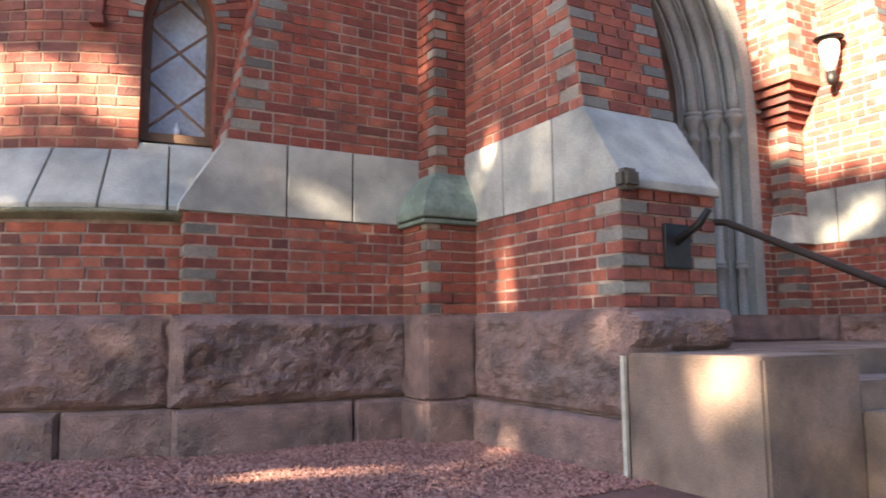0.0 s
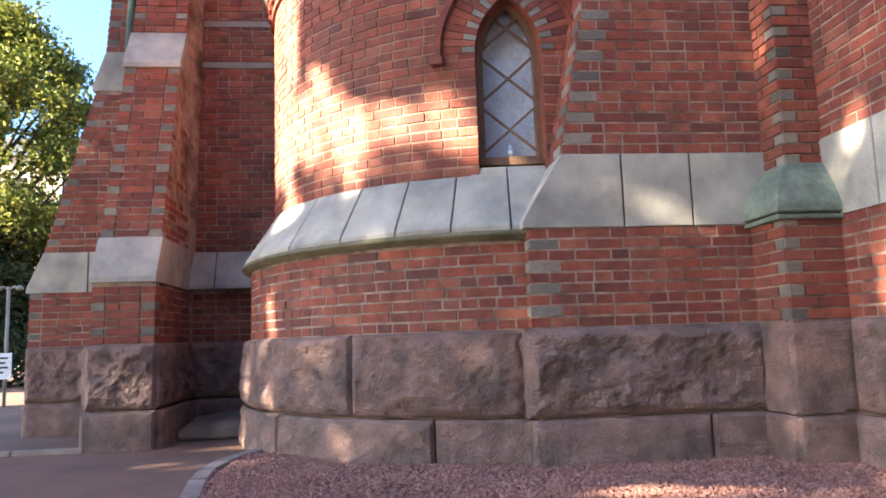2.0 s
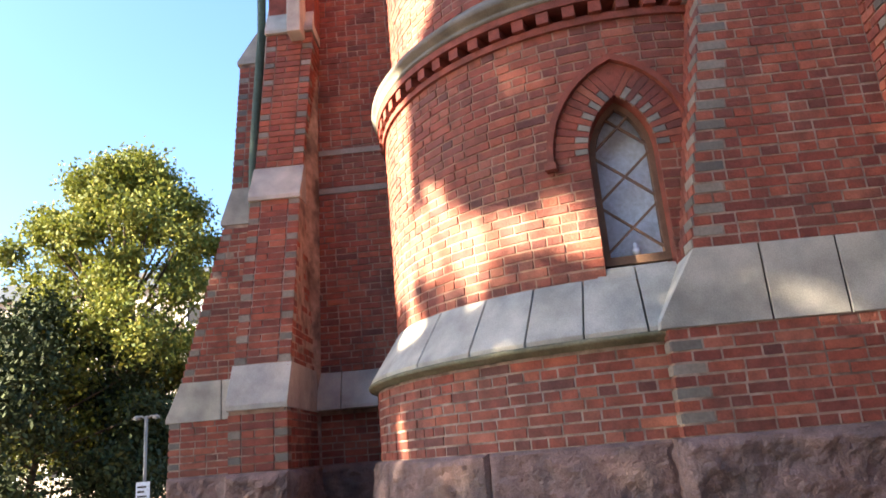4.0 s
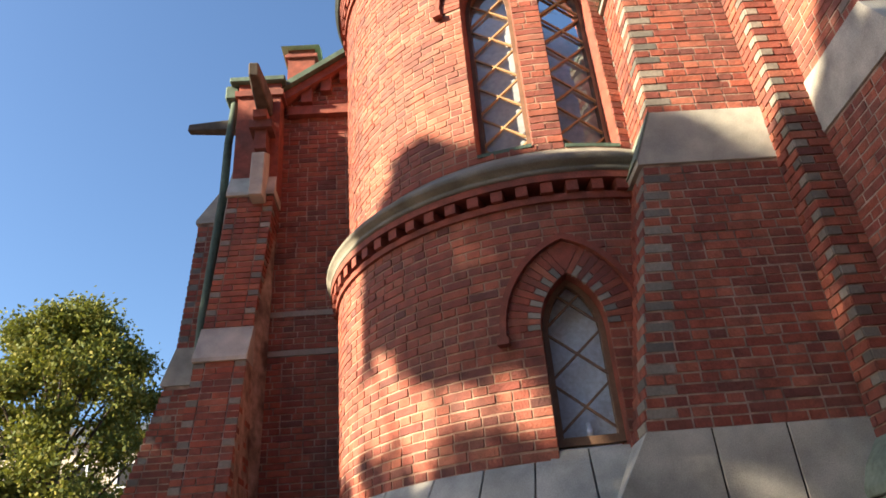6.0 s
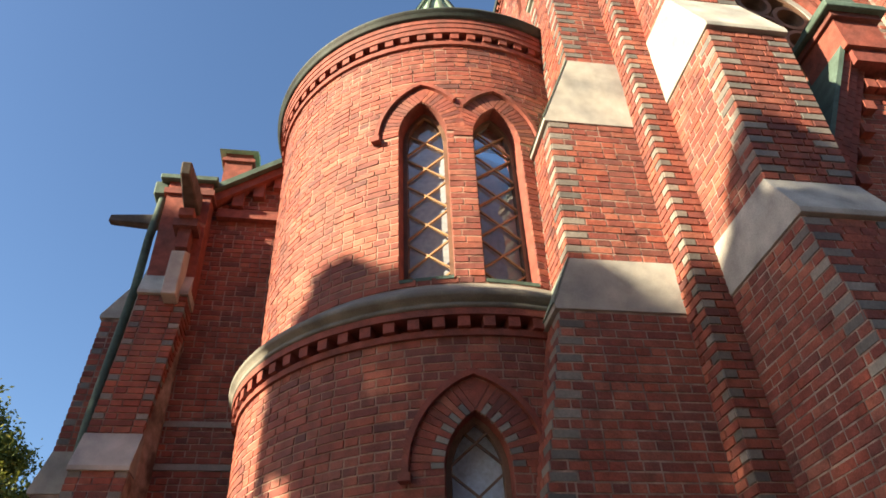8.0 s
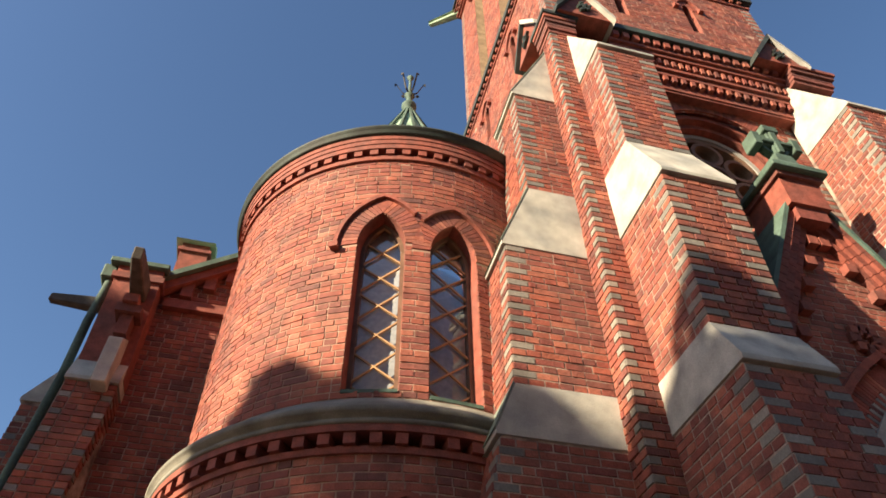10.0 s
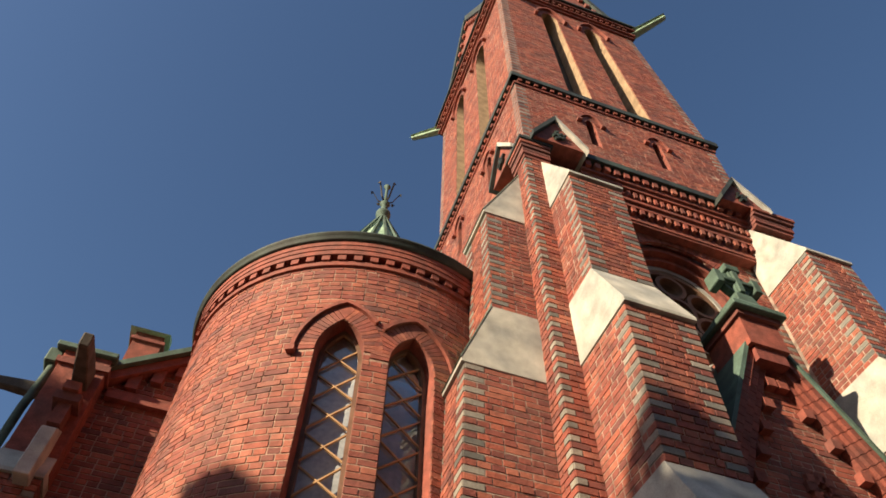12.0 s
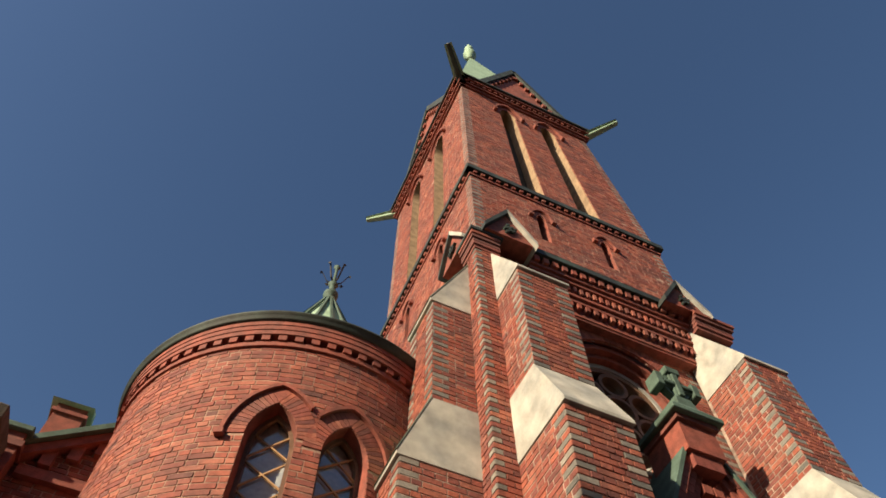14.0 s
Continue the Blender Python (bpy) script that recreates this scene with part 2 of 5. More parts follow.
def lay(thing, mp, z0, z1, segs, near=None, proud=0.0015, seed=1, grey_steps=True, headers=False):
    """Brick courses from z0 to z1. segs(z) gives stretches (a, b, quoin at a, quoin at b). near(s, z): pieces built singly."""
    rnd = random.Random(seed)
    red, grey, single = [], [], []
    k = 0
    z = z0
    while z + COURSE * 0.6 <= z1:
        zc = z + COURSE / 2
        for a, b, qa, qb in segs(zc):
            g3 = thing.name in NARROW
            hit = k % 3 == 1 if g3 else k % 2 == 1
            lead = (0.12 if g3 else 0.2) if hit else 0.123
            cuts = []
            if qa and grey_steps:
                cuts.append((a, min(a + lead, b), hit))
                a += lead + JOINT
            tail = []
            if qb and grey_steps and b - a > 0.3:
                tail.append((b - lead, b, hit))
                b -= lead + JOINT
            s = a
            first = True
            odd = rnd.random()
            while s < b - 0.03:
                long = rnd.random() < 0.35 if headers else (k % 2 == 1) != (rnd.random() < 0.12)
                w = 0.247 if long else 0.119
                if first and k % 4 == 3:
                    w *= 0.5 + 0.2 * odd
                first = False
                w = min(w, b - s)
                if b - s - w < 0.06:
                    w = b - s
                cuts.append((s, s + w, False))
                s += w + JOINT
            for c0, c1, g in cuts + tail:
                if c1 - c0 < 0.02:
                    continue
                sm = (c0 + c1) / 2
                t, n = mp.frame(sm)
                t = (t + n * rnd.gauss(0, 0.007)).normalized()
                n2 = Vector((t.y, -t.x, 0))
                if n2.dot(n) < 0:
                    n2 = -n2
                c = mp(sm, zc + rnd.gauss(0, 0.0016), proud - 0.015 + rnd.gauss(0, 0.0016))
                w = c1 - c0
                if g:
                    grey.append((c, t, n2, w, COURSE - JOINT, 0.03))
                elif near and len(single) < 290 and abs(w - 0.247) < 0.001 and near(sm, zc):
                    single.append((c, t, n2, w, BRICK_PIECE))
                else:
                    red.append((c, t, n2, w, COURSE - JOINT, 0.03))
        z += COURSE
        k += 1
    if red:
        tagged(put("brickwork", *box_mesh(red), BRICK, thing), kind="stuff")
    PENDING.append((thing, single + [(*q[:4], QUOIN_PIECE) for q in grey[:290]]))
    if grey[290:]:
        put("quoin", *box_mesh(grey[290:]), QUOIN, thing, "grey glazed corner bricks")


def lay_singles():
    for thing, single in PENDING:
        for c, t, n, w, mat in single:
            ob = new("brick" if mat is BRICK_PIECE else "quoin", unit_brick(w, mat))
            hang(ob, thing)
            ob.matrix_basis = Matrix(((t.x, -n.x, 0, c.x), (t.y, -n.y, 0, c.y), (0, 0, 1, c.z), (0, 0, 0, 1)))


def prism(poly, place, v0, v1):
    """Polygon (u, z) swept from v0 to v1 through place(u, v, z)."""
    n = len(poly)
    vs = [place(u, v0, z) for u, z in poly] + [place(u, v1, z) for u, z in poly]
    fs = [tuple(range(n)), tuple(range(2 * n - 1, n - 1, -1))] + [(i, i + n, (i + 1) % n + n, (i + 1) % n) for i in range(n)]
    return vs, fs


def join(*parts):
    vs, fs = [], []
    for v, f in parts:
        o = len(vs)
        vs += list(v)
        fs += [tuple(i + o for i in q) for q in f]
    return vs, fs


def solid(x0, x1, y0, y1, z0, z1):
    v = [(x, y, z) for z in (z0, z1) for x, y in ((x0, y0), (x1, y0), (x1, y1), (x0, y1))]
    return v, [(3, 2, 1, 0), (4, 5, 6, 7), (0, 1, 5, 4), (1, 2, 6, 5), (2, 3, 7, 6), (3, 0, 4, 7)]


def soften(ob, width=0.008, segments=2):
    bm = bmesh.new()
    bm.from_mesh(ob.data)
    bmesh.ops.recalc_face_normals(bm, faces=bm.faces)
    bmesh.ops.bevel(bm, geom=[e for e in bm.edges if len(e.link_faces) == 2 and e.calc_face_angle(0) > 0.4], offset=width, segments=segments, affect="EDGES", clamp_overlap=True)
    bm.to_mesh(ob.data)
    bm.free()
    return ob


def lathe(profile, cx, cy, n=96, th0=0.0, th1=2 * math.pi):
    """Closed profile of (r, z), turned round the upright axis."""
    full = abs(th1 - th0 - 2 * math.pi) < 1e-6
    m = n if full else n + 1
    vs = []
    for i in range(m):
        th = th0 + (th1 - th0) * i / n
        vs += [(cx + r * math.sin(th), cy - r * math.cos(th), z) for r, z in profile]
    k = len(profile)
    fs = []
    for i in range(n):
        a, b = i * k, ((i + 1) % m) * k
        fs += [(a + j, b + j, b + (j + 1) % k, a + (j + 1) % k) for j in range(k)]
    if not full:
        fs += [tuple(range(k - 1, -1, -1)), tuple(range((m - 1) * k, m * k))]
    return vs, fs


def rough_block(mp, s0, s1, z0, z1, depth, seed, bulge=0.06, margin=0.03, back=-0.3):
    """A rock-faced stone: a dressed margin and a broken, bulging face. Front at d = depth."""
    nx, nz = max(6, int((s1 - s0) / 0.022)), max(5, int((z1 - z0) / 0.022))
    vs, idx = [], {}
    for j in range(nz + 1):
        for i in range(nx + 1):
            s, z = s0 + (s1 - s0) * i / nx, z0 + (z1 - z0) * j / nz
            edge = min(s - s0, s1 - s, z - z0, z1 - z)
            d = depth
            if edge > margin * 0.5:
                p = Vector((s * 1.0 + seed * 7.3, z * 1.2, seed * 3.1))
                f = min(1, (edge - margin * 0.5) / 0.05)
                ridge = 1 - abs(noise.noise(p * 3.5)) * 2
                d += f * (bulge * (0.35 + 0.9 * noise.noise(p * 2.2) + 0.5 * ridge * ridge * 0.6 + 0.42 * noise.noise(p * 8) + 0.28 * noise.noise(p * 17) + 0.14 * noise.noise(p * 34)))
            if edge <= 1e-6:
                d -= 0.03
            idx[i, j] = len(vs)
            vs.append(mp(s, z, d))
    fs = [(idx[i, j], idx[i + 1, j], idx[i + 1, j + 1], idx[i, j + 1]) for j in range(nz) for i in range(nx)]
    rim = [(i, 0) for i in range(nx)] + [(nx, j) for j in range(nz)] + [(i, nz) for i in range(nx, 0, -1)] + [(0, j) for j in range(nz, 0, -1)]
    o = len(vs)
    for i, j in rim:
        vs.append(mp(s0 + (s1 - s0) * i / nx, z0 + (z1 - z0) * j / nz, back))
    m = len(rim)
    for k in range(m):
        fs.append((idx[rim[(k + 1) % m]], idx[rim[k]], o + k, o + (k + 1) % m))
    return vs, fs


class Arch:
    """A pointed opening: half width, foot, springing and apex heights, centred at s."""
    def __init__(self, s, hw, z0, zs, za):
        self.s, self.hw, self.z0, self.zs, self.za = s, hw, z0, zs, za
        h = za - zs
        self.r = (hw * hw + h * h) / (2 * hw)

    def half(self, z, grow=0.0):
        if z < self.zs:
            return self.hw + grow
        q = (self.r + grow) ** 2 - (z - self.zs) ** 2
        return math.sqrt(q) - (self.r - self.hw) if q > 0 else -1.0

    def outline(self, grow=0.0, n=10, foot=True):
        """Points from the left foot over the apex to the right foot."""
        r, c = self.r + grow, self.r - self.hw
        a1 = math.acos(max(-1, min(1, c / r)))
        left = [(-(r * math.cos(a1 * k / n) - c), self.zs + r * math.sin(a1 * k / n)) for k in range(n + 1)]
        pts = ([(-self.hw - grow, self.z0)] if foot else []) + left
        pts += [(-x, z) for x, z in reversed(pts[:-1])]
        return [(self.s + x, z) for x, z in pts]


def band(mp, inner, outer, d0, d1, closed=False):
    """A moulding between two outlines of equal length, from depth d0 to d1."""
    n = len(inner)
    vs = [mp(*p, d) for p, d in [(q, e) for q in inner for e in (d0, d1)]] + [mp(*p, d) for p, d in [(q, e) for q in outer for e in (d0, d1)]]
    fs = []
    for i in range(n - 1 + (1 if closed else 0)):
        j = (i + 1) % n
        a0, a1, b0, b1 = 2 * i, 2 * i + 1, 2 * j, 2 * j + 1
        A0, A1, B0, B1 = (q + 2 * n for q in (a0, a1, b0, b1))
        fs += [(a1, b1, B1, A1), (a0, A0, B0, b0), (a0, b0, b1, a1), (A0, A1, B1, B0)]
    if not closed:
        fs += [(0, 1, 2 * n + 1, 2 * n), (2 * n - 2, 4 * n - 2, 4 * n - 1, 2 * n - 1)]
    return vs, fs


def bar(mp, p, q, w, d0, d1):
    (s0, z0), (s1, z1) = p, q
    L = math.hypot(s1 - s0, z1 - z0)
    x, y = -(z1 - z0) / L * w / 2, (s1 - s0) / L * w / 2
    c = [(s0 - x, z0 - y), (s1 - x, z1 - y), (s1 + x, z1 + y), (s0 + x, z0 + y)]
    vs = [mp(*k, d0) for k in c] + [mp(*k, d1) for k in c]
    return vs, [(3, 2, 1, 0), (4, 5, 6, 7), (0, 1, 5, 4), (1, 2, 6, 5), (2, 3, 7, 6), (3, 0, 4, 7)]


def voussoirs(thing, mp, arch, thick, greys=True, gap=0.012, proud=0.01):
    """Radiating arch bricks, red and grey in turn."""
    red, grey = [], []
    r, c = arch.r, arch.r - arch.hw
    a1 = math.acos(c / r)
    n = max(4, int(r * a1 / 0.044))
    for side in (-1, 1):
        for k in range(n):
            t0, t1 = a1 * (k + 0.06) / n, a1 * (k + 0.94) / n
            inner = 0.38 * thick
            for ra, rb, g in (((r, r + inner, True), (r + inner + 0.008, r + thick, False)) if greys and k % 2 == 0 and k < n - 1 else ((r, r + thick, False),)):
                quad = []
                for rr, t in ((ra, t0), (rb, t0), (rb, t1), (ra, t1)):
                    x = max(0.004, rr * math.cos(t) - c)
                    quad.append((arch.s + side * x, arch.zs + rr * math.sin(t)))
                vs = [mp(*q, -0.03) for q in quad] + [mp(*q, proud) for q in quad]
                fs = [(4, 5, 6, 7), (0, 1, 5, 4), (1, 2, 6, 5), (2, 3, 7, 6), (3, 0, 4, 7), (3, 2, 1, 0)]
                (grey if g else red).append((vs, fs))
    xo, zo = (r + thick) * math.cos(a1) - c, arch.zs + (r + thick) * math.sin(a1)
    key = [(arch.s, arch.za + 0.006), (arch.s + xo, zo), (arch.s, arch.zs + math.sqrt((r + thick) ** 2 - c * c)), (arch.s - xo, zo)]
    red.append(([mp(*q, -0.03) for q in key] + [mp(*q, proud) for q in key], [(4, 5, 6, 7), (0, 1, 5, 4), (1, 2, 6, 5), (2, 3, 7, 6), (3, 0, 4, 7), (3, 2, 1, 0)]))
    put("arch_bricks", *join(*red), BRICK, thing, "red arch bricks")
    if grey:
        put("arch_bricks", *join(*grey), QUOIN, thing, "grey arch bricks")


def window(thing, mp, arch, deep, cell, crossing, blind=None, bar_mat=None):
    """A pointed timber window with diagonal glazing bars, set back in its reveal."""
    o = arch.outline(0.0)
    reveal = band(mp, o, [(s + (0.02 if s > arch.s else -0.02), z + 0.02) for s, z in o], -deep - 0.14, -0.012)
    w = put("window", *reveal, BRICK, thing, "pointed window with diagonal bars")
    inner = arch.outline(-0.045)
    inner[0], inner[-1] = (inner[0][0], arch.z0 + 0.06), (inner[-1][0], arch.z0 + 0.06)
    put("window_frame", *band(mp, inner, arch.outline(0.01), -deep - 0.07, -deep, closed=True), TIMBER, w, "brown timber frame")
    bars = []
    z = crossing - 10 * cell
    step, hw = cell, arch.hw
    while z < arch.za + 1.2:
        for d in (-1, 1):
            pts = []
            for i in range(81):
                x = -hw + 2 * hw * i / 80
                zz = z + d * x * (cell / (hw * 2)) * 1.0
                if arch.z0 + 0.03 < zz < arch.za and abs(x) < arch.half(zz) - 0.02:
                    pts.append((arch.s + x, zz))
            if len(pts) > 4:
                bars.append(bar(mp, pts[0], pts[-1], 0.017, -deep - 0.035, -deep - 0.01))
        z += step
    for q in bars:
        put("glazing_bar", *q, bar_mat or TIMBER, w)
    ring = arch.outline(0.0)
    k = len(ring)
    pane = put("pane", [mp(s, zz, -deep - 0.045) for s, zz in ring], [tuple(range(k))], GLASS, w, "leaded clear glass")
    pane.visible_shadow = False
    back = put("blind" if blind else "backing", [mp(s, zz, -deep - (0.13 if blind else 0.12)) for s, zz in arch.outline(0.05)], [tuple(range(k))], BLIND if blind else GLOOM, w, "pale window blind" if blind else "")
    return w


def hood(thing, mp, arch, grow, wide=0.045, proud=0.05, stops=(True, True), drop=0.0, mat=None, until=None):
    a, b = arch.outline(grow, foot=False), arch.outline(grow + wide, foot=False)
    if until is not None:
        keep = [k for k in range(len(a)) if (a[k][0] < until) == (arch.s < until) and (b[k][0] < until) == (arch.s < until)]
        a, b = [a[k] for k in keep], [b[k] for k in keep]
    put("hood_mould", *band(mp, a, b, -0.02, proud), mat or BRICK, thing)
    for k, on in ((0, stops[0]), (-1, stops[1])):
        if on:
            s = (a[k][0] + b[k][0]) / 2
            zt = arch.zs
            if drop:
                put("hood_mould", *bar(mp, (s, zt + 0.002), (s, zt - drop), wide, -0.02, proud), BRICK, thing)
            put("corbel", *bar(mp, (s, zt - drop), (s, zt - drop - 0.06), 0.09, -0.02, proud + 0.03), BRICK, thing)


def dentils(mp, s0, s1, z, pitch, w, h, d):
    out = []
    n = int((s1 - s0) / pitch)
    for i in range(n):
        s = s0 + pitch * (i + 0.5)
        t, m = mp.frame(s)
        out.append((mp(s, z + h / 2, d / 2 - 0.01), t, m, w, h, d + 0.02))
    return out


def tube(name, pts, r, mat, parent, n=10, label=""):
    vs, fs = [], []
    for i, p in enumerate(pts):
        p = Vector(p)
        d = (Vector(pts[min(i + 1, len(pts) - 1)]) - Vector(pts[max(i - 1, 0)])).normalized()
        x = d.orthogonal().normalized() if abs(d.z) > 0.95 else d.cross(Vector((0, 0, 1))).normalized()
        y = d.cross(x)
        vs += [p + (x * math.cos(2 * math.pi * k / n) + y * math.sin(2 * math.pi * k / n)) * r for k in range(n)]
    for i in range(len(pts) - 1):
        fs += [(i * n + k, i * n + (k + 1) % n, (i + 1) * n + (k + 1) % n, (i + 1) * n + k) for k in range(n)]
    fs += [tuple(range(n - 1, -1, -1)), tuple(range((len(pts) - 1) * n, len(pts) * n))]
    return put(name, vs, fs, mat, parent, label, smooth=True)


# ---- ground ----
tagged(put("ground", *join(([(-90, -60, -0.05), (120, -60, -0.05), (120, 160, -0.05), (-90, 160, -0.05)], [(0, 1, 2, 3)])), PAVING), "pinkish worn paving round the church", "ground", kind="structure")
EDGE = [(-1.2, -6.0), (-1.2, 3.0), (-1.27, 4.38), (-1.36, 4.95), (-1.39, 5.3), (-1.36, 5.65), (-1.28, 5.95), (-1.18, 6.2)]
bed = EDGE + [(1.0, 7.0), (2.8, 5.2), (3.2, 1.9), (3.2, -6.0)]
tagged(put("gravel_bed", [(x, y, -0.006) for x, y in bed], [tuple(range(len(bed)))], SOIL), "bed of pink crushed gravel beside the church", "gravel", kind="structure")
kerb = empty("kerb", "low curved granite kerb edging the gravel", "kerb", "structure", (-1.4, 4.5, 0))
for (xa, ya), (xb, yb) in zip(EDGE[:-1], EDGE[1:]):
    L = math.hypot(xb - xa, yb - ya)
    mpk = flat((xa, ya), ((xb - xa) / L, (yb - ya) / L), ((ya - yb) / L, (xb - xa) / L))
    n = max(1, round(L / 0.55))
    for i in range(n):
        c0, c1 = L * i / n + 0.006, L * (i + 1) / n - 0.006
        v, f = prism([(c0, -0.12), (c1, -0.12), (c1, 0.012), (c0, 0.012)], lambda u, w, z: mpk(u, z, w), 0.0, 0.12)
        soften(put("kerb_stone", v, f, KERB, kerb), 0.008)
rs = np.random.RandomState(4)
N = 62000
px, py = rs.uniform(-1.34, 2.82, N), rs.uniform(2.7, 6.0, N)
keep = (np.hypot(px - 1.06, py - 7.57) > 2.6) & ((px < 0.75) | (py < 4.9)) & (px > -1.20 - 0.085 * np.clip(py - 3.0, 0, 2.3))
px, py = px[keep], py[keep]
N = len(px)
size = rs.uniform(0.004, 0.012, N)
octa = np.array([(1, 0, 0), (-1, 0, 0), (0, 1, 0), (0, -1, 0), (0, 0, 0.8), (0, 0, -0.8)], float)
jit = rs.normal(0, 0.28, (N, 6, 3))
ang = rs.uniform(0, 6.28, N)
shape = (octa[None] + jit) * size[:, None, None]
ca, sa = np.cos(ang)[:, None], np.sin(ang)[:, None]
gx, gy = shape[..., 0] * ca - shape[..., 1] * sa, shape[..., 0] * sa + shape[..., 1] * ca
gv = np.stack([gx + px[:, None], gy + py[:, None], shape[..., 2] + size[:, None] * 0.35], -1).reshape(-1, 3)
of = np.array([(0, 2, 4), (2, 1, 4), (1, 3, 4), (3, 0, 4), (2, 0, 5), (1, 2, 5), (3, 1, 5), (0, 3, 5)])
gf = (of[None] + 6 * np.arange(N)[:, None, None]).reshape(-1, 3)
tagged(put("gravel", gv.tolist(), gf.tolist(), GRAVEL), "pink and grey crushed gravel stones", "gravel", kind="stuff")

# ---- corner buttresses of the tower ----
GR_TOP, GR_JOINT = 0.90, 0.30


def interp(profile, z):
    for (za, ua), (zb, ub) in zip(profile[:-1], profile[1:]):
        if za <= z <= zb:
            return ua + (ub - ua) * (z - za) / max(1e-6, zb - za)
    return profile[-1][1]


def buttress(label, place, thick, profile, slabs, side, end, top, near_side=None, narrow=False, seed=1, v_back=False, cuts=(0.9, 1.4), side_to=0.0):
    """place(u, v, z): u outwards from the tower, v across. profile: (z, u) of the outer end; slabs: (z0, z1) of the sloping stone courses."""
    at = place(interp(profile, 0.5), 0, 0)
    th = empty("buttress", label, "buttress", "structure", at)
    if narrow:
        NARROW.add(th.name)
    body = [(-0.05, 0.0)] + [(u - 0.004, z) for z, u in profile] + [(-0.05, top)]
    put("core", *prism(body, place, 0.004, thick - 0.004), MORTAR, th)
    spans, z = [], GR_TOP
    for a, b in slabs:
        spans.append((z, a))
        z = b
    if z < top - 0.1:
        spans.append((z, top))
    for i, (a, b) in enumerate(spans):
        lay(th, side, a, b, lambda z: [(side_to, interp(profile, z), False, True)], near_side, seed=seed + i)
        for z0, z1 in ((a, b),):
            steps = int((z1 - z0) / COURSE + 0.4)
            for j in range(steps):
                zz = z0 + COURSE * j
                u = interp(profile, zz + COURSE / 2)
                mp = end(u)
                ENDS.setdefault(th.name, [th, []])[1].append((mp, zz, thick, j + i))
    for a, b in slabs:
        ua, ub = interp(profile, a), interp(profile, b)
        edges = [-0.04] + [c for c in cuts if c < ub - 0.15 and a < 2.0] + [ua + 0.05]
        for e0, e1 in zip(edges[:-1], edges[1:]):
            last = e1 == edges[-1]
            poly = [(e0 + 0.007, a), (ua + 0.045, a), (ua + 0.045, a + 0.05), (ub + 0.004, b), (e0 + 0.007, b)] if last else [(e0 + 0.007, a), (e1 - 0.007, a), (e1 - 0.007, b), (e0 + 0.007, b)]
            soften(put("slab", *prism(poly, place, -0.014, thick + 0.014), SLAB, th), 0.004, 1)
            if not last:
                put("open_joint", *prism([(e1 - 0.012, a + 0.004), (e1 + 0.012, a + 0.004), (e1 + 0.012, b - 0.004), (e1 - 0.012, b - 0.004)], place, 0.0, thick), JOINT_LINE, th)
    return th


ENDS = {}


def lay_ends():
    for th, rows in ENDS.values():
        red, grey = [], []
        rnd = random.Random(len(rows))
        for mp, zz, thick, k in rows:
            g3 = th.name in NARROW
            hit = k % 3 == 1 if g3 else k % 2 == 1
            lead = (0.12 if g3 else 0.2) if hit else 0.123
            cuts = [(0, lead, hit), (thick - lead, thick, hit)]
            s = lead + JOINT
            while s < thick - lead - JOINT - 0.03:
                rest = thick - lead - JOINT - s
                w = min(0.247 if k % 2 else 0.119, rest)
                if rest - w < 0.07:
                    w = rest
                cuts.append((s, s + w, False))
                s += w + JOINT
            for a, b, g in cuts:
                t, n = mp.frame(0)
                (grey if g else red).append((mp((a + b) / 2, zz + COURSE / 2, -0.006 + rnd.gauss(0, 0.0015)), t, n, b - a, COURSE - JOINT, 0.03))
        tagged(put("brickwork", *box_mesh(red), BRICK, th), kind="stuff")
        PENDING.append((th, [(*q[:4], QUOIN_PIECE) for q in grey]))


def plinth(th, mp, lows, highs, seed, depth=0.05):
    for i, (a, b) in enumerate(lows):
        put("granite_block", *rough_block(mp, a + 0.005, b - 0.005, -0.25, GR_JOINT - 0.006, depth + 0.03, seed + i, bulge=0.02), GRANITE, th)
    for i, (a, b) in enumerate(highs):
        put("granite_block", *rough_block(mp, a + 0.005, b - 0.005, GR_JOINT + 0.006, GR_TOP, depth, seed + 20 + i), GRANITE, th)


# the west-running buttress
W_WALL, S_WALL = 2.80, 4.90
B1_PROFILE = [(0.0, 2.0), (1.59, 2.0), (2.11, 1.75), (4.20, 1.34), (4.71, 1.19), (6.40, 1.15), (7.38, 0.82), (9.32, 0.82), (10.62, 0.26)]
place1 = lambda u, v, z: (W_WALL - u, 4.89 + v, z)
b1 = buttress("red brick buttress with grey quoins beside the turret", place1, 0.74, B1_PROFILE, [(1.59, 2.11), (4.20, 4.71), (6.40, 7.38), (9.32, 10.62)],
              flat((W_WALL, 4.89), (-1, 0), (0, -1)), lambda u: flat((W_WALL - u, 4.89 + 0.74), (0, -1), (-1, 0)), 10.62,
              near_side=lambda s, z: z < 4.3, seed=11, cuts=(0.82, 1.32), side_to=0.27)
for (za, zb) in ((4.25, 4.71), (6.45, 7.38), (9.37, 10.62)):
    ua, ub = interp(B1_PROFILE, za - 0.05) + 0.048, interp(B1_PROFILE, zb) + 0.006
    put("copper_sheet", *prism([(ua, za), (ua + 0.012, za), (ub + 0.012, zb + 0.004), (ub, zb + 0.004)], place1, -0.02, 0.76), OLD_COPPER, b1, "streaked green copper sheet on the weathering")
m1 = flat((0.80, 4.89), (1, 0), (0, -1))
plinth(b1, m1, [(-0.05, 1.18), (1.18, 1.62)], [(-0.07, 1.62)], 3)
plinth(b1, flat((0.80, 5.63), (0, -1), (-1, 0)), [(0.0, 0.74)], [(0.0, 0.76)], 9)
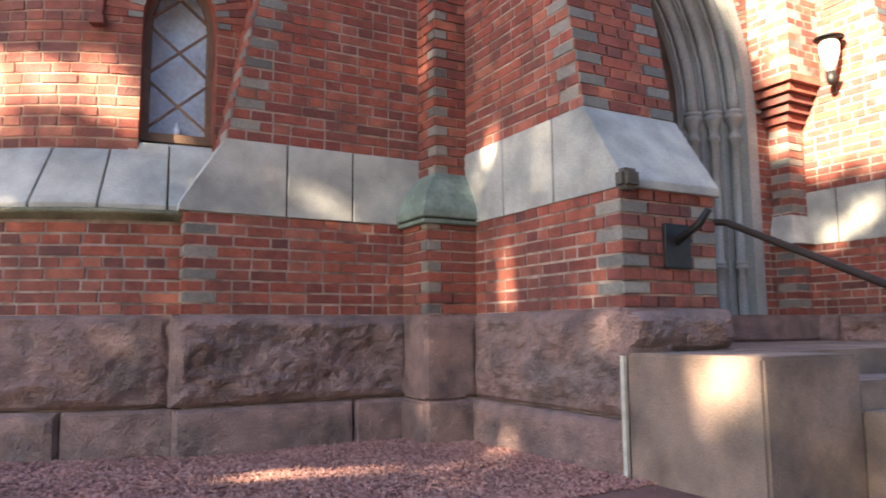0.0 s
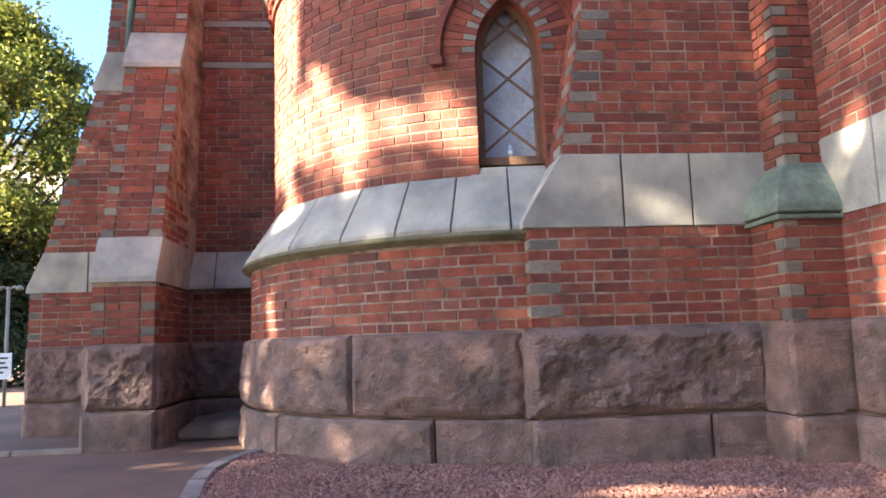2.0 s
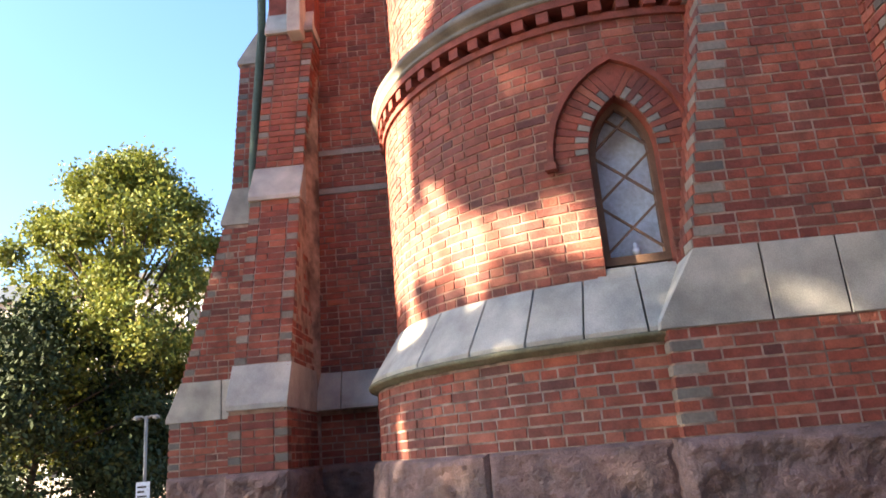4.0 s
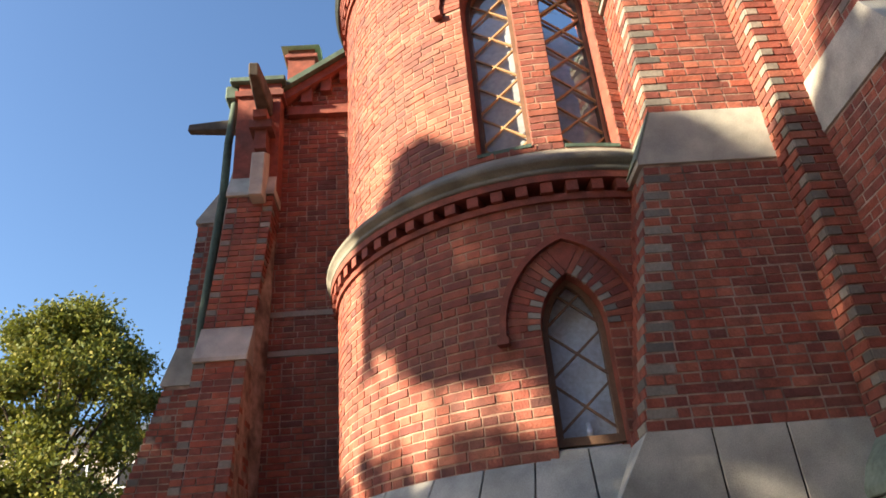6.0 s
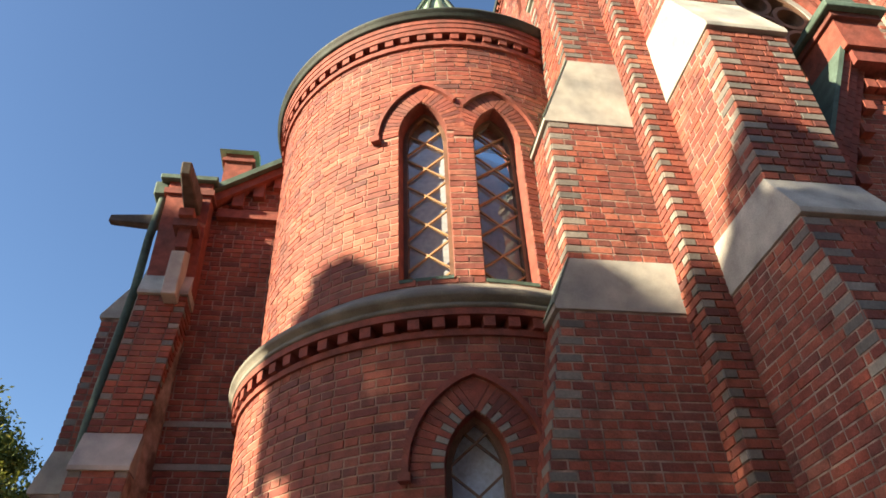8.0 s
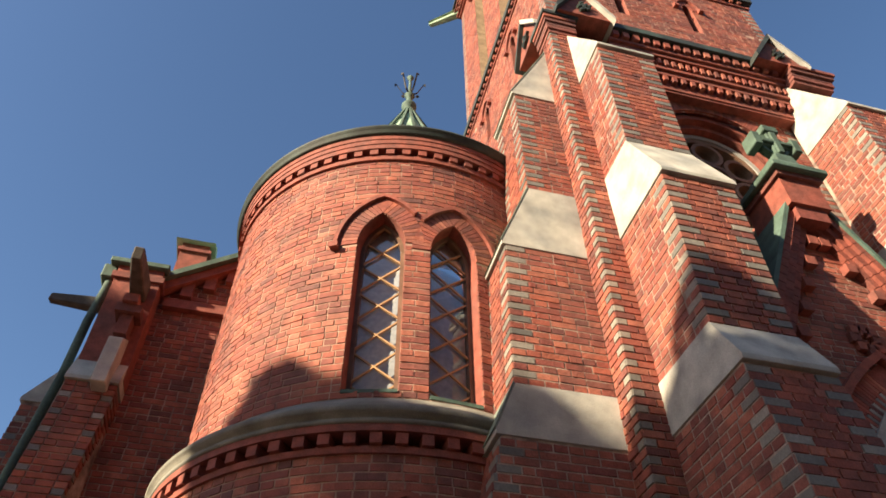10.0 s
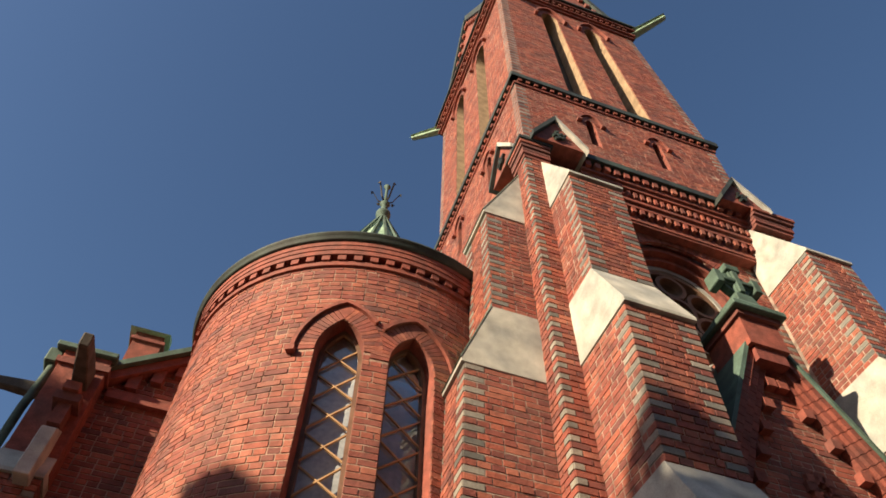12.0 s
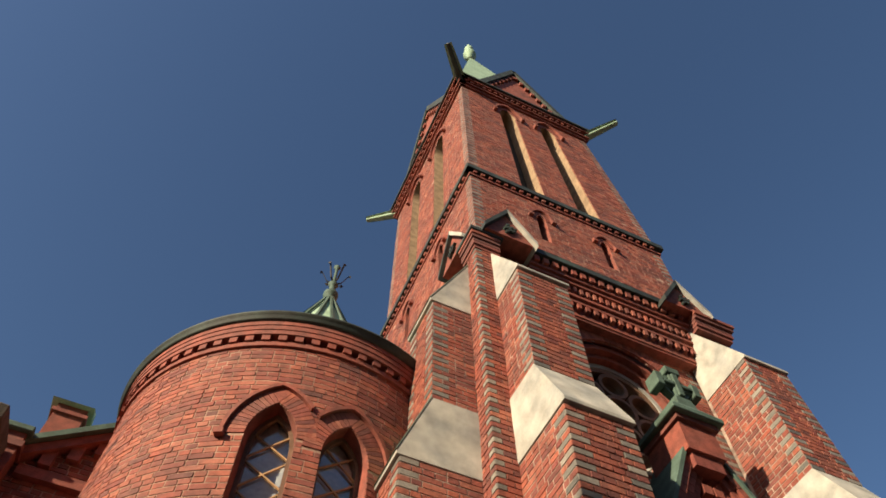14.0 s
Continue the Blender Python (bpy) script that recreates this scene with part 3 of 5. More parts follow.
# the south-running buttress
B2_PROFILE = [(0.0, 2.0), (1.58, 2.0), (2.13, 1.72), (4.22, 1.35), (4.72, 1.17), (6.50, 1.22), (7.46, 0.88), (9.48, 0.89), (10.75, 0.34)]
place2 = lambda u, v, z: (2.81 + v, 4.95 - u, z)
b2 = buttress("red brick buttress with grey quoins beside the stairs", place2, 0.76, B2_PROFILE, [(1.58, 2.13), (4.22, 4.72), (6.50, 7.46), (9.48, 10.75)],
              flat((2.81, 4.95), (0, -1), (-1, 0)), lambda u: flat((2.81, 4.95 - u), (1, 0), (0, -1)), 10.75,
              near_side=lambda s, z: z < 3.2, seed=31, cuts=(0.85, 1.42), side_to=0.33)
plinth(b2, flat((2.81, 4.45), (0, -1), (-1, 0)), [(0.0, 1.54)], [(0.0, 1.56)], 14)
put("granite_block", *rough_block(flat((2.81, 2.95), (1, 0), (0, -1)), -0.05, 0.82, 0.66, GR_TOP, 0.05, 41), GRANITE, b2)
plinth(b2, flat((2.81, 2.95), (1, 0), (0, -1)), [(-0.02, 0.80)], [], 44)
soften(put("boss", *solid(2.77, 2.90, 2.86, 2.96, 1.56, 1.68), OLD_WOOD, b2, "small weathered carved boss"), 0.025, 2)
# its twin across the portal
place3 = lambda u, v, z: (6.54 + v, 4.95 - u, z)
B3_PROFILE = [(0.0, 2.0), (1.58, 2.0), (2.10, 1.72), (4.22, 1.35), (4.72, 1.17), (6.50, 1.22), (7.46, 0.88), (9.60, 0.85), (11.1, 0.2)]
b3 = buttress("sunlit red brick buttress with grey quoins beyond the portal", place3, 0.76, B3_PROFILE, [(1.58, 2.10), (4.22, 4.72), (6.50, 7.46), (9.60, 11.1)],
              flat((6.54, 4.95), (0, -1), (-1, 0)), lambda u: flat((6.54, 4.95 - u), (1, 0), (0, -1)), 11.1, near_side=lambda s, z: z > 1.5, seed=51, cuts=(0.5, 0.95, 1.42))
plinth(b3, flat((6.54, 4.95), (0, -1), (-1, 0)), [(0.0, 1.0), (1.0, 2.03)], [(0.0, 0.9), (0.9, 2.03)], 54)

# corner pier between the two buttresses
pier = empty("corner_pier", "slender brick corner pier with green copper cap", "pier", "structure", (2.6, 4.7, 0))
put("core", *join(solid(2.546, 2.9, 4.626, 4.96, 0.9, 11.0), solid(2.41, 2.9, 4.50, 4.96, 0.0, 1.64)), MORTAR, pier)
for z0, z1, x, y, sd in ((GR_TOP, 1.63, 2.405, 4.495, 3), (1.95, 10.95, 2.54, 4.62, 4)):
    red, grey = [], []
    z, k = z0, 0
    rnd = random.Random(sd)
    while z + 0.05 < z1:
        zc = z + COURSE / 2
        wa, wb = 4.89 - y, 2.81 - x
        lead = 0.19 if k % 2 else 0.10
        for (sx, sy, t, n, L) in ((x, y, Vector((0, 1, 0)), Vector((-1, 0, 0)), wa), (x, y, Vector((1, 0, 0)), Vector((0, -1, 0)), wb)):
            for a, b, g in ((0, lead, k % 2 == 0), (lead + JOINT, L, False)):
                c = Vector((sx, sy, zc)) + t * (a + b) / 2 + n * (-0.008 + rnd.gauss(0, 0.002))
                (grey if g else red).append((c, t, n, b - a, COURSE - JOINT, 0.03))
        z += COURSE
        k += 1
    PENDING.append((pier, [(*q[:4], BRICK_PIECE) for q in red[:150]] + [(*q[:4], QUOIN_PIECE) for q in grey]))
    if red[150:]:
        tagged(put("brickwork", *box_mesh(red[150:]), BRICK, pier), kind="stuff")
soften(put("copper_cap", [(2.34, 4.44, 1.60), (2.9, 4.44, 1.60), (2.9, 4.96, 1.60), (2.34, 4.96, 1.60), (2.34, 4.44, 1.66), (2.9, 4.44, 1.66), (2.9, 4.96, 1.66), (2.34, 4.96, 1.66),
           (2.40, 4.50, 1.80), (2.9, 4.50, 1.80), (2.9, 4.96, 1.80), (2.40, 4.96, 1.80), (2.53, 4.61, 1.97), (2.9, 4.61, 1.97), (2.9, 4.96, 1.97), (2.53, 4.96, 1.97)],
           [(3, 2, 1, 0)] + [(4 * r + i, 4 * r + (i + 1) % 4, 4 * r + 4 + (i + 1) % 4, 4 * r + 4 + i) for r in range(3) for i in range(4)] + [(12, 13, 14, 15)], OLD_COPPER, pier, "greyed green copper weathering cap"), 0.008, 1)
# near-black strip paints the shade in the groove below the cap
put("cap_moulding", *join(solid(2.365, 2.9, 4.465, 4.96, 1.588, 1.601)), GUTTER, pier, "dark shadow groove under the cap")
soften(put("cap_moulding", *join(solid(2.352, 2.9, 4.452, 4.96, 1.555, 1.589)), OLD_COPPER, pier), 0.008, 1)
for mpx, L, sd in ((flat((2.40, 4.50), (0, 1), (-1, 0)), 0.4, 61), (flat((2.40, 4.50), (1, 0), (0, -1)), 0.42, 62)):
    put("granite_block", *rough_block(mpx, -0.03, L, -0.25, GR_JOINT - 0.006, 0.05, sd, bulge=0.012), GRANITE, pier)
    put("granite_block", *rough_block(mpx, -0.03, L, GR_JOINT + 0.006, GR_TOP, 0.03, sd + 5, bulge=0.015), GRANITE, pier)
head = [solid(2.54 - e, 2.95, 4.62 - e, 5.0, 10.75 + k * 0.085, 10.82 + k * 0.085) for k, e in enumerate((0.02, 0.045, 0.045, 0.07, 0.09))]
put("corbelled_head", *join(*head), BRICK, pier, "stepped brick corbels")
put("coping", *join(solid(2.43, 3.0, 4.51, 5.05, 11.18, 11.26)), GUTTER, pier, "dark copper coping")


def gable(th, origin, along, out, half, z0, zp, deep, axis):
    """A little coped gable over a buttress head, one half of the coping dark, the other pale."""
    mp = flat(origin, along, out)
    tri = [(axis - half, z0), (axis + half, z0), (axis, zp)]
    put("gable_wall", [mp(s, z, d) for d in (0.0, -deep) for s, z in tri], [(0, 1, 2), (5, 4, 3), (0, 3, 4, 1), (1, 4, 5, 2), (2, 5, 3, 0)], BRICK, th)
    for sg in (-1, 1):
        a, b = (axis + sg * (half + 0.05), z0 - 0.05), (axis, zp)
        up = 0.09
        q = [a, (axis, zp), (axis, zp + up * 1.6), (a[0], a[1] + up * 1.3)]
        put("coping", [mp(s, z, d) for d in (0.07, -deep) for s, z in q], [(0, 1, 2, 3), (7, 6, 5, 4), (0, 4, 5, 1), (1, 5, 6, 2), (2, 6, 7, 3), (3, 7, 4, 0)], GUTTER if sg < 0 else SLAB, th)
    rosette = []
    for k in range(9):
        t = k * 2.4
        s, z = axis + 0.11 * math.sqrt(k / 9) * math.cos(t), z0 + 0.22 + 0.14 * math.sqrt(k / 9) * math.sin(t)
        rosette.append(bar(mp, (s - 0.03, z - 0.02), (s + 0.03, z + 0.03), 0.035, 0.0, 0.05))
    put("carved_foliage", *join(*rosette), GUTTER, th, "dark carved foliage ornament")


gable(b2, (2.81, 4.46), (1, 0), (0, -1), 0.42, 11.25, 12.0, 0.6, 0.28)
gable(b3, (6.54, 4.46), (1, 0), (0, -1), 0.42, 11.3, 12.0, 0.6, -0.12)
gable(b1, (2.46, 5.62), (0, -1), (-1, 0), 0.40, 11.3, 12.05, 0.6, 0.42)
put("corbelled_head", *join(*[solid(6.54, 7.22 + e, 4.55 - e, 5.0, 10.9 + k * 0.085, 10.97 + k * 0.085) for k, e in enumerate((0.02, 0.05, 0.05, 0.09, 0.12))]), BRICK, b3)

# ---- the tower ----
TX0, TX1, TY0, TY1 = 2.72, 7.08, 4.86, 9.20
tower = empty("church_tower", "tall red brick church tower with belfry openings", "tower", "structure", (5.0, 7.0, 0))
TAPER = 0.873  # the upper stage draws in towards the far corner


def ms(s, z, d=0.0):
    k = 1 - (1 - TAPER) * min(1.0, max(0.0, (z - 14.5) / 5.8))
    return Vector((TX0 + s * k, TY0 - d, z))


ms.frame = lambda s: (Vector((1, 0, 0)), Vector((0, -1, 0)))
mw = flat((TX0, TY1), (0, -1), (-1, 0))
TOP, STRING = 20.3, 14.5
slits = [Arch(1.47, 0.10, 12.62, 13.5, 13.68), Arch(2.87, 0.10, 12.62, 13.5, 13.68)]
slits_w = [Arch(1.35, 0.10, 12.62, 13.5, 13.68), Arch(2.95, 0.10, 12.62, 13.5, 13.68)]
belfry = [Arch(1.48, 0.27, 14.72, 19.4, 19.85), Arch(2.82, 0.27, 14.72, 19.4, 19.85)]
belfry_w = [Arch(1.40, 0.27, 14.72, 19.4, 19.85), Arch(2.85, 0.27, 14.72, 19.4, 19.85)]


def pierced(L, arches, grow=0.0, z_low=0.0):
    def segs(z):
        out, a = [], 0.0
        for q in arches:
            if q.z0 <= z:
                h = q.half(z, grow if z > q.zs else 0.0)
                if h > 0:
                    out.append((a, q.s - h, a == 0.0, False))
                    a = q.s + h
        out.append((a, L, a == 0.0, True))
        return out
    return segs


def backing(th, mp, z0, z1, segs, step=COURSE, ds=9.0, mat=None, deep=-0.003):
    """The wall's mortar bed, left open where the openings are."""
    vs, fs = [], []
    z = z0
    while z < z1 - 1e-6:
        zt = min(z + step, z1)
        for a, b, *_ in segs((z + zt) / 2):
            n = max(1, math.ceil((b - a) / ds))
            o = len(vs)
            for i in range(n + 1):
                s = a + (b - a) * i / n
                vs += [mp(s, z, deep), mp(s, zt, deep)]
            fs += [(o + 2 * i, o + 2 * i + 2, o + 2 * i + 3, o + 2 * i + 1) for i in range(n)]
        z = zt
    return put("wall_core", vs, fs, mat or MORTAR, th)


LS, LW = TX1 - TX0, TY1 - TY0
for mp, L, sl, be, sd in ((ms, LS, slits, belfry, 71), (mw, LW, slits_w, belfry_w, 72)):
    holes = pierced(L, sl)
    holes2 = pierced(L, be)
    low = 9.0 if mp is mw else 11.5
    backing(tower, mp, low, STRING, holes, mat=MORTAR_RED)
    lay(tower, mp, low, STRING - 0.1, pierced(L, sl, 0.12), seed=sd)
    backing(tower, mp, STRING, TOP, holes2, mat=MORTAR_RED)
    lay(tower, mp, STRING + 0.16, TOP, pierced(L, be, 0.14), seed=sd + 5)
    for q in sl:
        voussoirs(tower, mp, q, 0.11, greys=False)
        hood(tower, mp, q, 0.12, 0.05, 0.05)
        o = q.outline()
        put("slit_window", *band(mp, o, [(s + 0.02 * (1 if s > q.s else -1), z + 0.02) for s, z in o], -0.35, -0.008), BRICK, tower)
        put("slit_back", [mp(s, z, -0.34) for s, z in o], [tuple(range(len(o)))], DARK, tower)
    for q in be:
        voussoirs(tower, mp, q, 0.14, greys=False)
        hood(tower, mp, q, 0.15, 0.06, 0.08)
        o = q.outline()
        put("belfry_reveal", *band(mp, o, [(s + 0.02 * (1 if s > q.s else -1), z + 0.02) for s, z in o], -0.42, -0.008), OCHRE, tower, "ochre plastered belfry reveal")
        put("belfry_louvre", [mp(s, z, -0.40) for s, z in o], [tuple(range(len(o)))], LOUVRE, tower, "dark belfry louvres")
    # string course with dentils
    put("string_course", *band(mp, [(-0.09, STRING - 0.10), (L + 0.09, STRING - 0.10)], [(-0.09, STRING + 0.06), (L + 0.09, STRING + 0.06)], -0.05, 0.10), GUTTER, tower, "dark coping of the string course")
    put("dentil", *box_mesh(dentils(mp, 0, L, STRING - 0.20, 0.17, 0.08, 0.10, 0.07)), BRICK, tower)
    put("string_course", *band(mp, [(-0.02, STRING - 0.27), (L + 0.02, STRING - 0.27)], [(-0.02, STRING - 0.20), (L + 0.02, STRING - 0.20)], -0.05, 0.03), BRICK, tower)
    # crowning cornice
    for k, (a, d, mat) in enumerate(((0.0, 0.06, BRICK), (0.09, 0.12, BRICK), (0.26, 0.20, BRICK), (0.36, 0.26, GUTTER))):
        put("cornice", *band(mp, [(-d, TOP + a), (L + d, TOP + a)], [(-d, TOP + a + 0.08), (L + d, TOP + a + 0.08)], -0.1, d), mat, tower)
    put("dentil", *box_mesh(dentils(mp, 0, L, TOP + 0.16, 0.2, 0.10, 0.11, 0.16)), BRICK, tower)
    # stepped gable over each face
    tri = [(0.55, TOP + 0.44), (L - 0.55, TOP + 0.44), (L / 2, TOP + 3.9)]
    put("gable_wall", [mp(s, z, d) for d in (0.02, -0.5) for s, z in tri], [(0, 1, 2), (5, 4, 3), (0, 3, 4, 1), (1, 4, 5, 2), (2, 5, 3, 0)], BRICK, tower)
    for sg in (-1, 1):
        a, b = (L / 2 + sg * (L / 2 - 0.45), TOP + 0.44), (L / 2, TOP + 3.95)
        put("gable_coping", *bar(mp, a, b, 0.2, -0.5, 0.14), GUTTER, tower)
        for k in range(9):
            t = (k + 0.7) / 10
            p = (a[0] + (b[0] - a[0]) * t - sg * 0.16, a[1] + (b[1] - a[1]) * t - 0.16)
            put("gable_step", *bar(mp, (p[0], p[1] - 0.09), (p[0], p[1] + 0.09), 0.13, -0.02, 0.10), BRICK, tower)
XT = TX0 + (TX1 - TX0) * TAPER
put("tower_core", *join(solid(TX0 + 0.65, XT - 0.02, TY0 + 0.65, TY1 - 0.02, 11, TOP), solid(TX0 + 0.65, TX1 - 0.02, TY0 + 0.65, TY1 - 0.02, 0, 14.4)), MORTAR, tower)
put("tower_core", *join(solid(TX0 + 0.02, TX1 - 0.02, TY0 + 0.75, TY1 - 0.02, 0, 11.6)), MORTAR, tower)
put("tower_core", *join(solid(TX0 + 0.012, TX0 + 0.7, TY0 + 0.06, TY1 - 0.02, 0, 9.05)), MORTAR, tower)
mid = ((TX0 + XT) / 2, (TY0 + TY1) / 2)
put("spire", [(TX0 - 0.1, TY0 - 0.1, TOP + 0.44), (XT + 0.1, TY0 - 0.1, TOP + 0.44), (XT + 0.1, TY1 + 0.1, TOP + 0.44), (TX0 - 0.1, TY1 + 0.1, TOP + 0.44), (*mid, 34.5)],
    [(0, 1, 4), (1, 2, 4), (2, 3, 4), (3, 0, 4), (3, 2, 1, 0)], PALE_COPPER, tower, "green copper spire")

put("spire_finial", *lathe([(0.0, 34.0), (0.16, 34.0), (0.14, 34.5), (0.30, 34.7), (0.30, 34.9), (0.12, 35.1), (0.10, 35.7), (0.22, 35.9), (0.05, 36.1), (0.04, 36.9), (0.0, 36.9)], mid[0], mid[1], 14), PALE_COPPER, tower, "copper knob of the spire", smooth=True)


def spout(th, root, tip, w, h, mat, roof=None, name="gargoyle", label=""):
    a, b = Vector(root), Vector(tip)
    d = (b - a).normalized()
    r = d.cross(Vector((0, 0, 1))).normalized()
    u = r.cross(d)
    vs = []
    for p, k in ((a, 1.0), (a.lerp(b, 0.55), 0.8), (b, 0.6)):
        vs += [p - r * w / 2 * k - u * h / 2 * k, p + r * w / 2 * k - u * h / 2 * k, p + r * w / 2 * k + u * h / 2 * k, p - r * w / 2 * k + u * h / 2 * k]
    fs = [(3, 2, 1, 0), (8, 9, 10, 11)] + [(4 * k + i, 4 * k + (i + 1) % 4, 4 * k + 4 + (i + 1) % 4, 4 * k + 4 + i) for k in range(2) for i in range(4)]
    g = soften(put(name, vs, fs, mat, th, label), 0.015, 1)
    if roof:
        q = [a - u * h * 0.05 - r * w * 0.95, a - u * h * 0.05 + r * w * 0.95, b + r * w * 0.6, b - r * w * 0.6, a + u * h * 1.25, b + u * h * 0.75]
        put("spout_cover", q, [(0, 3, 5, 4), (1, 4, 5, 2), (0, 4, 1), (3, 2, 5), (0, 1, 2, 3)], roof, th)


# where dx equals dy the spout's shade is put into a darker copper
for (x, y), (dx, dy) in (((TX0, TY0), (-1, -1)), ((XT, TY0), (1, -1)), ((TX0, TY1), (-1, 1)), ((XT, TY1), (1, 1))):
    spout(tower, (x - dx * 0.1, y - dy * 0.1, TOP + 0.25), (x + dx * 0.75, y + dy * 0.75, TOP + 0.60), 0.18, 0.24, GUTTER if dx == dy else PALE_COPPER, PALE_COPPER, label="copper-covered corner spout")

# corbel table and recessed wall over the portal
mr = flat((3.57, 5.02), (1, 0), (0, -1))
LR = 6.60 - 3.57
rose = Arch(1.50, 1.05, 7.6, 9.15, 10.2)
backing(tower, mr, 4.5, 11.6, pierced(LR, [rose]))
lay(tower, mr, 7.0, 11.4, pierced(LR, [rose], 0.3), seed=81)
put("wall_core", *join(solid(3.5, 6.65, 5.02, 5.3, 0, 7.6)), MORTAR, tower)
voussoirs(tower, mr, rose, 0.26, greys=False, proud=0.03)
for k in range(3):
    o = rose.outline(-0.02 - 0.10 * k)
    put("rose_moulding", *band(mr, rose.outline(-0.10 - 0.10 * k), o, -0.1 - 0.1 * k - 0.12, -0.06 - 0.1 * k), BRICK if k < 2 else TRIM, tower)
o = rose.outline(-0.15)
put("rose_window", [mr(s, z, -0.40) for s, z in o], [tuple(range(len(o)))], GLASS, tower, "dark rose window glass").visible_shadow = False
put("rose_back", [mr(s, z, -0.43) for s, z in o], [tuple(range(len(o)))], DARK, tower)
cz = 9.05
rings = [((1.50, cz), 0.26)] + [((1.50 + 0.52 * math.cos(k * math.pi / 3 + math.pi / 6), cz + 0.52 * math.sin(k * math.pi / 3 + math.pi / 6)), 0.22) for k in range(6)] + [((1.50, cz), 0.80)]
for (s, z), r in rings:
    circ = [(math.cos(2 * math.pi * k / 28), math.sin(2 * math.pi * k / 28)) for k in range(28)]
    put("tracery", *band(mr, [(s + (r - 0.03) * a, z + (r - 0.03) * b) for a, b in circ], [(s + (r + 0.03) * a, z + (r + 0.03) * b) for a, b in circ], -0.40, -0.28, closed=True), TIMBER, tower, "brown rose window tracery")
mc = flat((3.57, 4.86), (1, 0), (0, -1))
for z, d, h, mat in ((10.35, 0.02, 0.08, BRICK), (10.62, 0.09, 0.07, BRICK), (10.72, 0.13, 0.06, BRICK), (11.02, 0.17, 0.07, BRICK), (11.11, 0.21, 0.07, BRICK), (11.36, 0.30, 0.14, GUTTER)):
    put("cornice", *band(mc, [(-0.02, z), (LR + 0.02, z)], [(-0.02, z + h), (LR + 0.02, z + h)], -0.3, d), mat, tower)
put("cornice", *band(mc, [(0, 10.3), (LR, 10.3)], [(0, 11.55), (LR, 11.55)], -0.3, 0.0), BRICK, tower)
for z, pitch, w, h, d in ((10.49, 0.15, 0.075, 0.12, 0.09), (10.84, 0.12, 0.06, 0.14, 0.15), (11.19, 0.17, 0.10, 0.15, 0.26)):
    put("dentil", *box_mesh(dentils(mc, 0, LR, z, pitch, w, h, d)), BRICK, tower)

# ---- portal ----
portal = empty("portal", "gabled brick portal with moulded stone arch", "portal", "structure", (5.07, 4.4, 0))
mpp = flat((3.57, 4.52), (1, 0), (0, -1))
AX = 1.58
door_arch = Arch(AX, 0.95, 0.66, 2.92, 4.9)


def gable_segs(z):
    h = 1.50 if z < 4.8 else max(0.0, 1.50 * (1 - (z - 4.8) / 3.05))
    g = door_arch.half(z, 0.3 if z > door_arch.zs else 0.0) if z < 5.0 else -1
    if g > 0:
        return [(AX - h, AX - g, False, False), (AX + g, AX + h, False, False)]
    return [(AX - h, AX + h, False, False)]


backing(portal, mpp, 0.66, 7.82, gable_segs)
lay(portal, mpp, GR_TOP, 7.8, gable_segs, seed=91)
put("gable_back", [mpp(s, z, d) for d in (-0.03, -0.6) for s, z in ((AX - 1.5, 4.8), (AX + 1.5, 4.8), (AX, 7.85))], [(0, 1, 2), (5, 4, 3), (0, 3, 4, 1), (1, 4, 5, 2), (2, 5, 3, 0)], MORTAR, portal)
voussoirs(portal, mpp, door_arch, 0.3, greys=True)
hood(portal, mpp, door_arch, 0.32, 0.08, 0.08, stops=(False, False))
for k in range(4):
    a, b = door_arch.outline(-0.14 * (k + 1), 14), door_arch.outline(-0.14 * k, 14)
    dd = 0.03 - 0.13 * k
    put("arch_moulding", *band(mpp, a, b, dd - 0.2, dd - (0.05 if k else 0.0)), TRIM, portal, "pale grey carved stone moulding")
    if k == 0:
        continue
    roll = door_arch.outline(-0.14 * k - 0.05, 18, foot=False)
    tube("arch_roll", [mpp(s, z, dd + 0.015) for s, z in roll], 0.052, TRIM, portal, n=14, label="rounded stone arch roll")
    tube("arch_roll", [mpp(s, z, dd - 0.03) for s, z in door_arch.outline(-0.14 * k - 0.118, 18, foot=False)], 0.018, TRIM, portal, n=8)
    for sg in (-1, 1):
        s = AX + sg * (0.95 - 0.14 * k - 0.05)
        c = mpp(s, 0, dd + 0.015)
        shaft = lathe([(0.0, 0.70), (0.085, 0.70), (0.085, 0.76), (0.07, 0.78), (0.078, 0.82), (0.06, 0.85), (0.066, 0.88), (0.043, 0.91), (0.043, 1.34), (0.064, 1.36), (0.064, 1.385), (0.05, 1.39), (0.064, 1.40), (0.064, 1.42), (0.043, 1.44),
                       (0.043, 2.62), (0.062, 2.64), (0.062, 2.67), (0.045, 2.69), (0.05, 2.76), (0.082, 2.83), (0.092, 2.85), (0.092, 2.88), (0.075, 2.89), (0.09, 2.90), (0.09, 2.93), (0.0, 2.93)], c.x, c.y, 16)
        put("column", *shaft, TRIM, portal, "slender pale stone column", smooth=True)
put("door", *join(solid(4.35, 5.06, 4.98, 5.04, 0.67, 4.2), solid(5.08, 5.8, 4.98, 5.04, 0.67, 4.2)), DOORWOOD, portal, "dark oak double door")
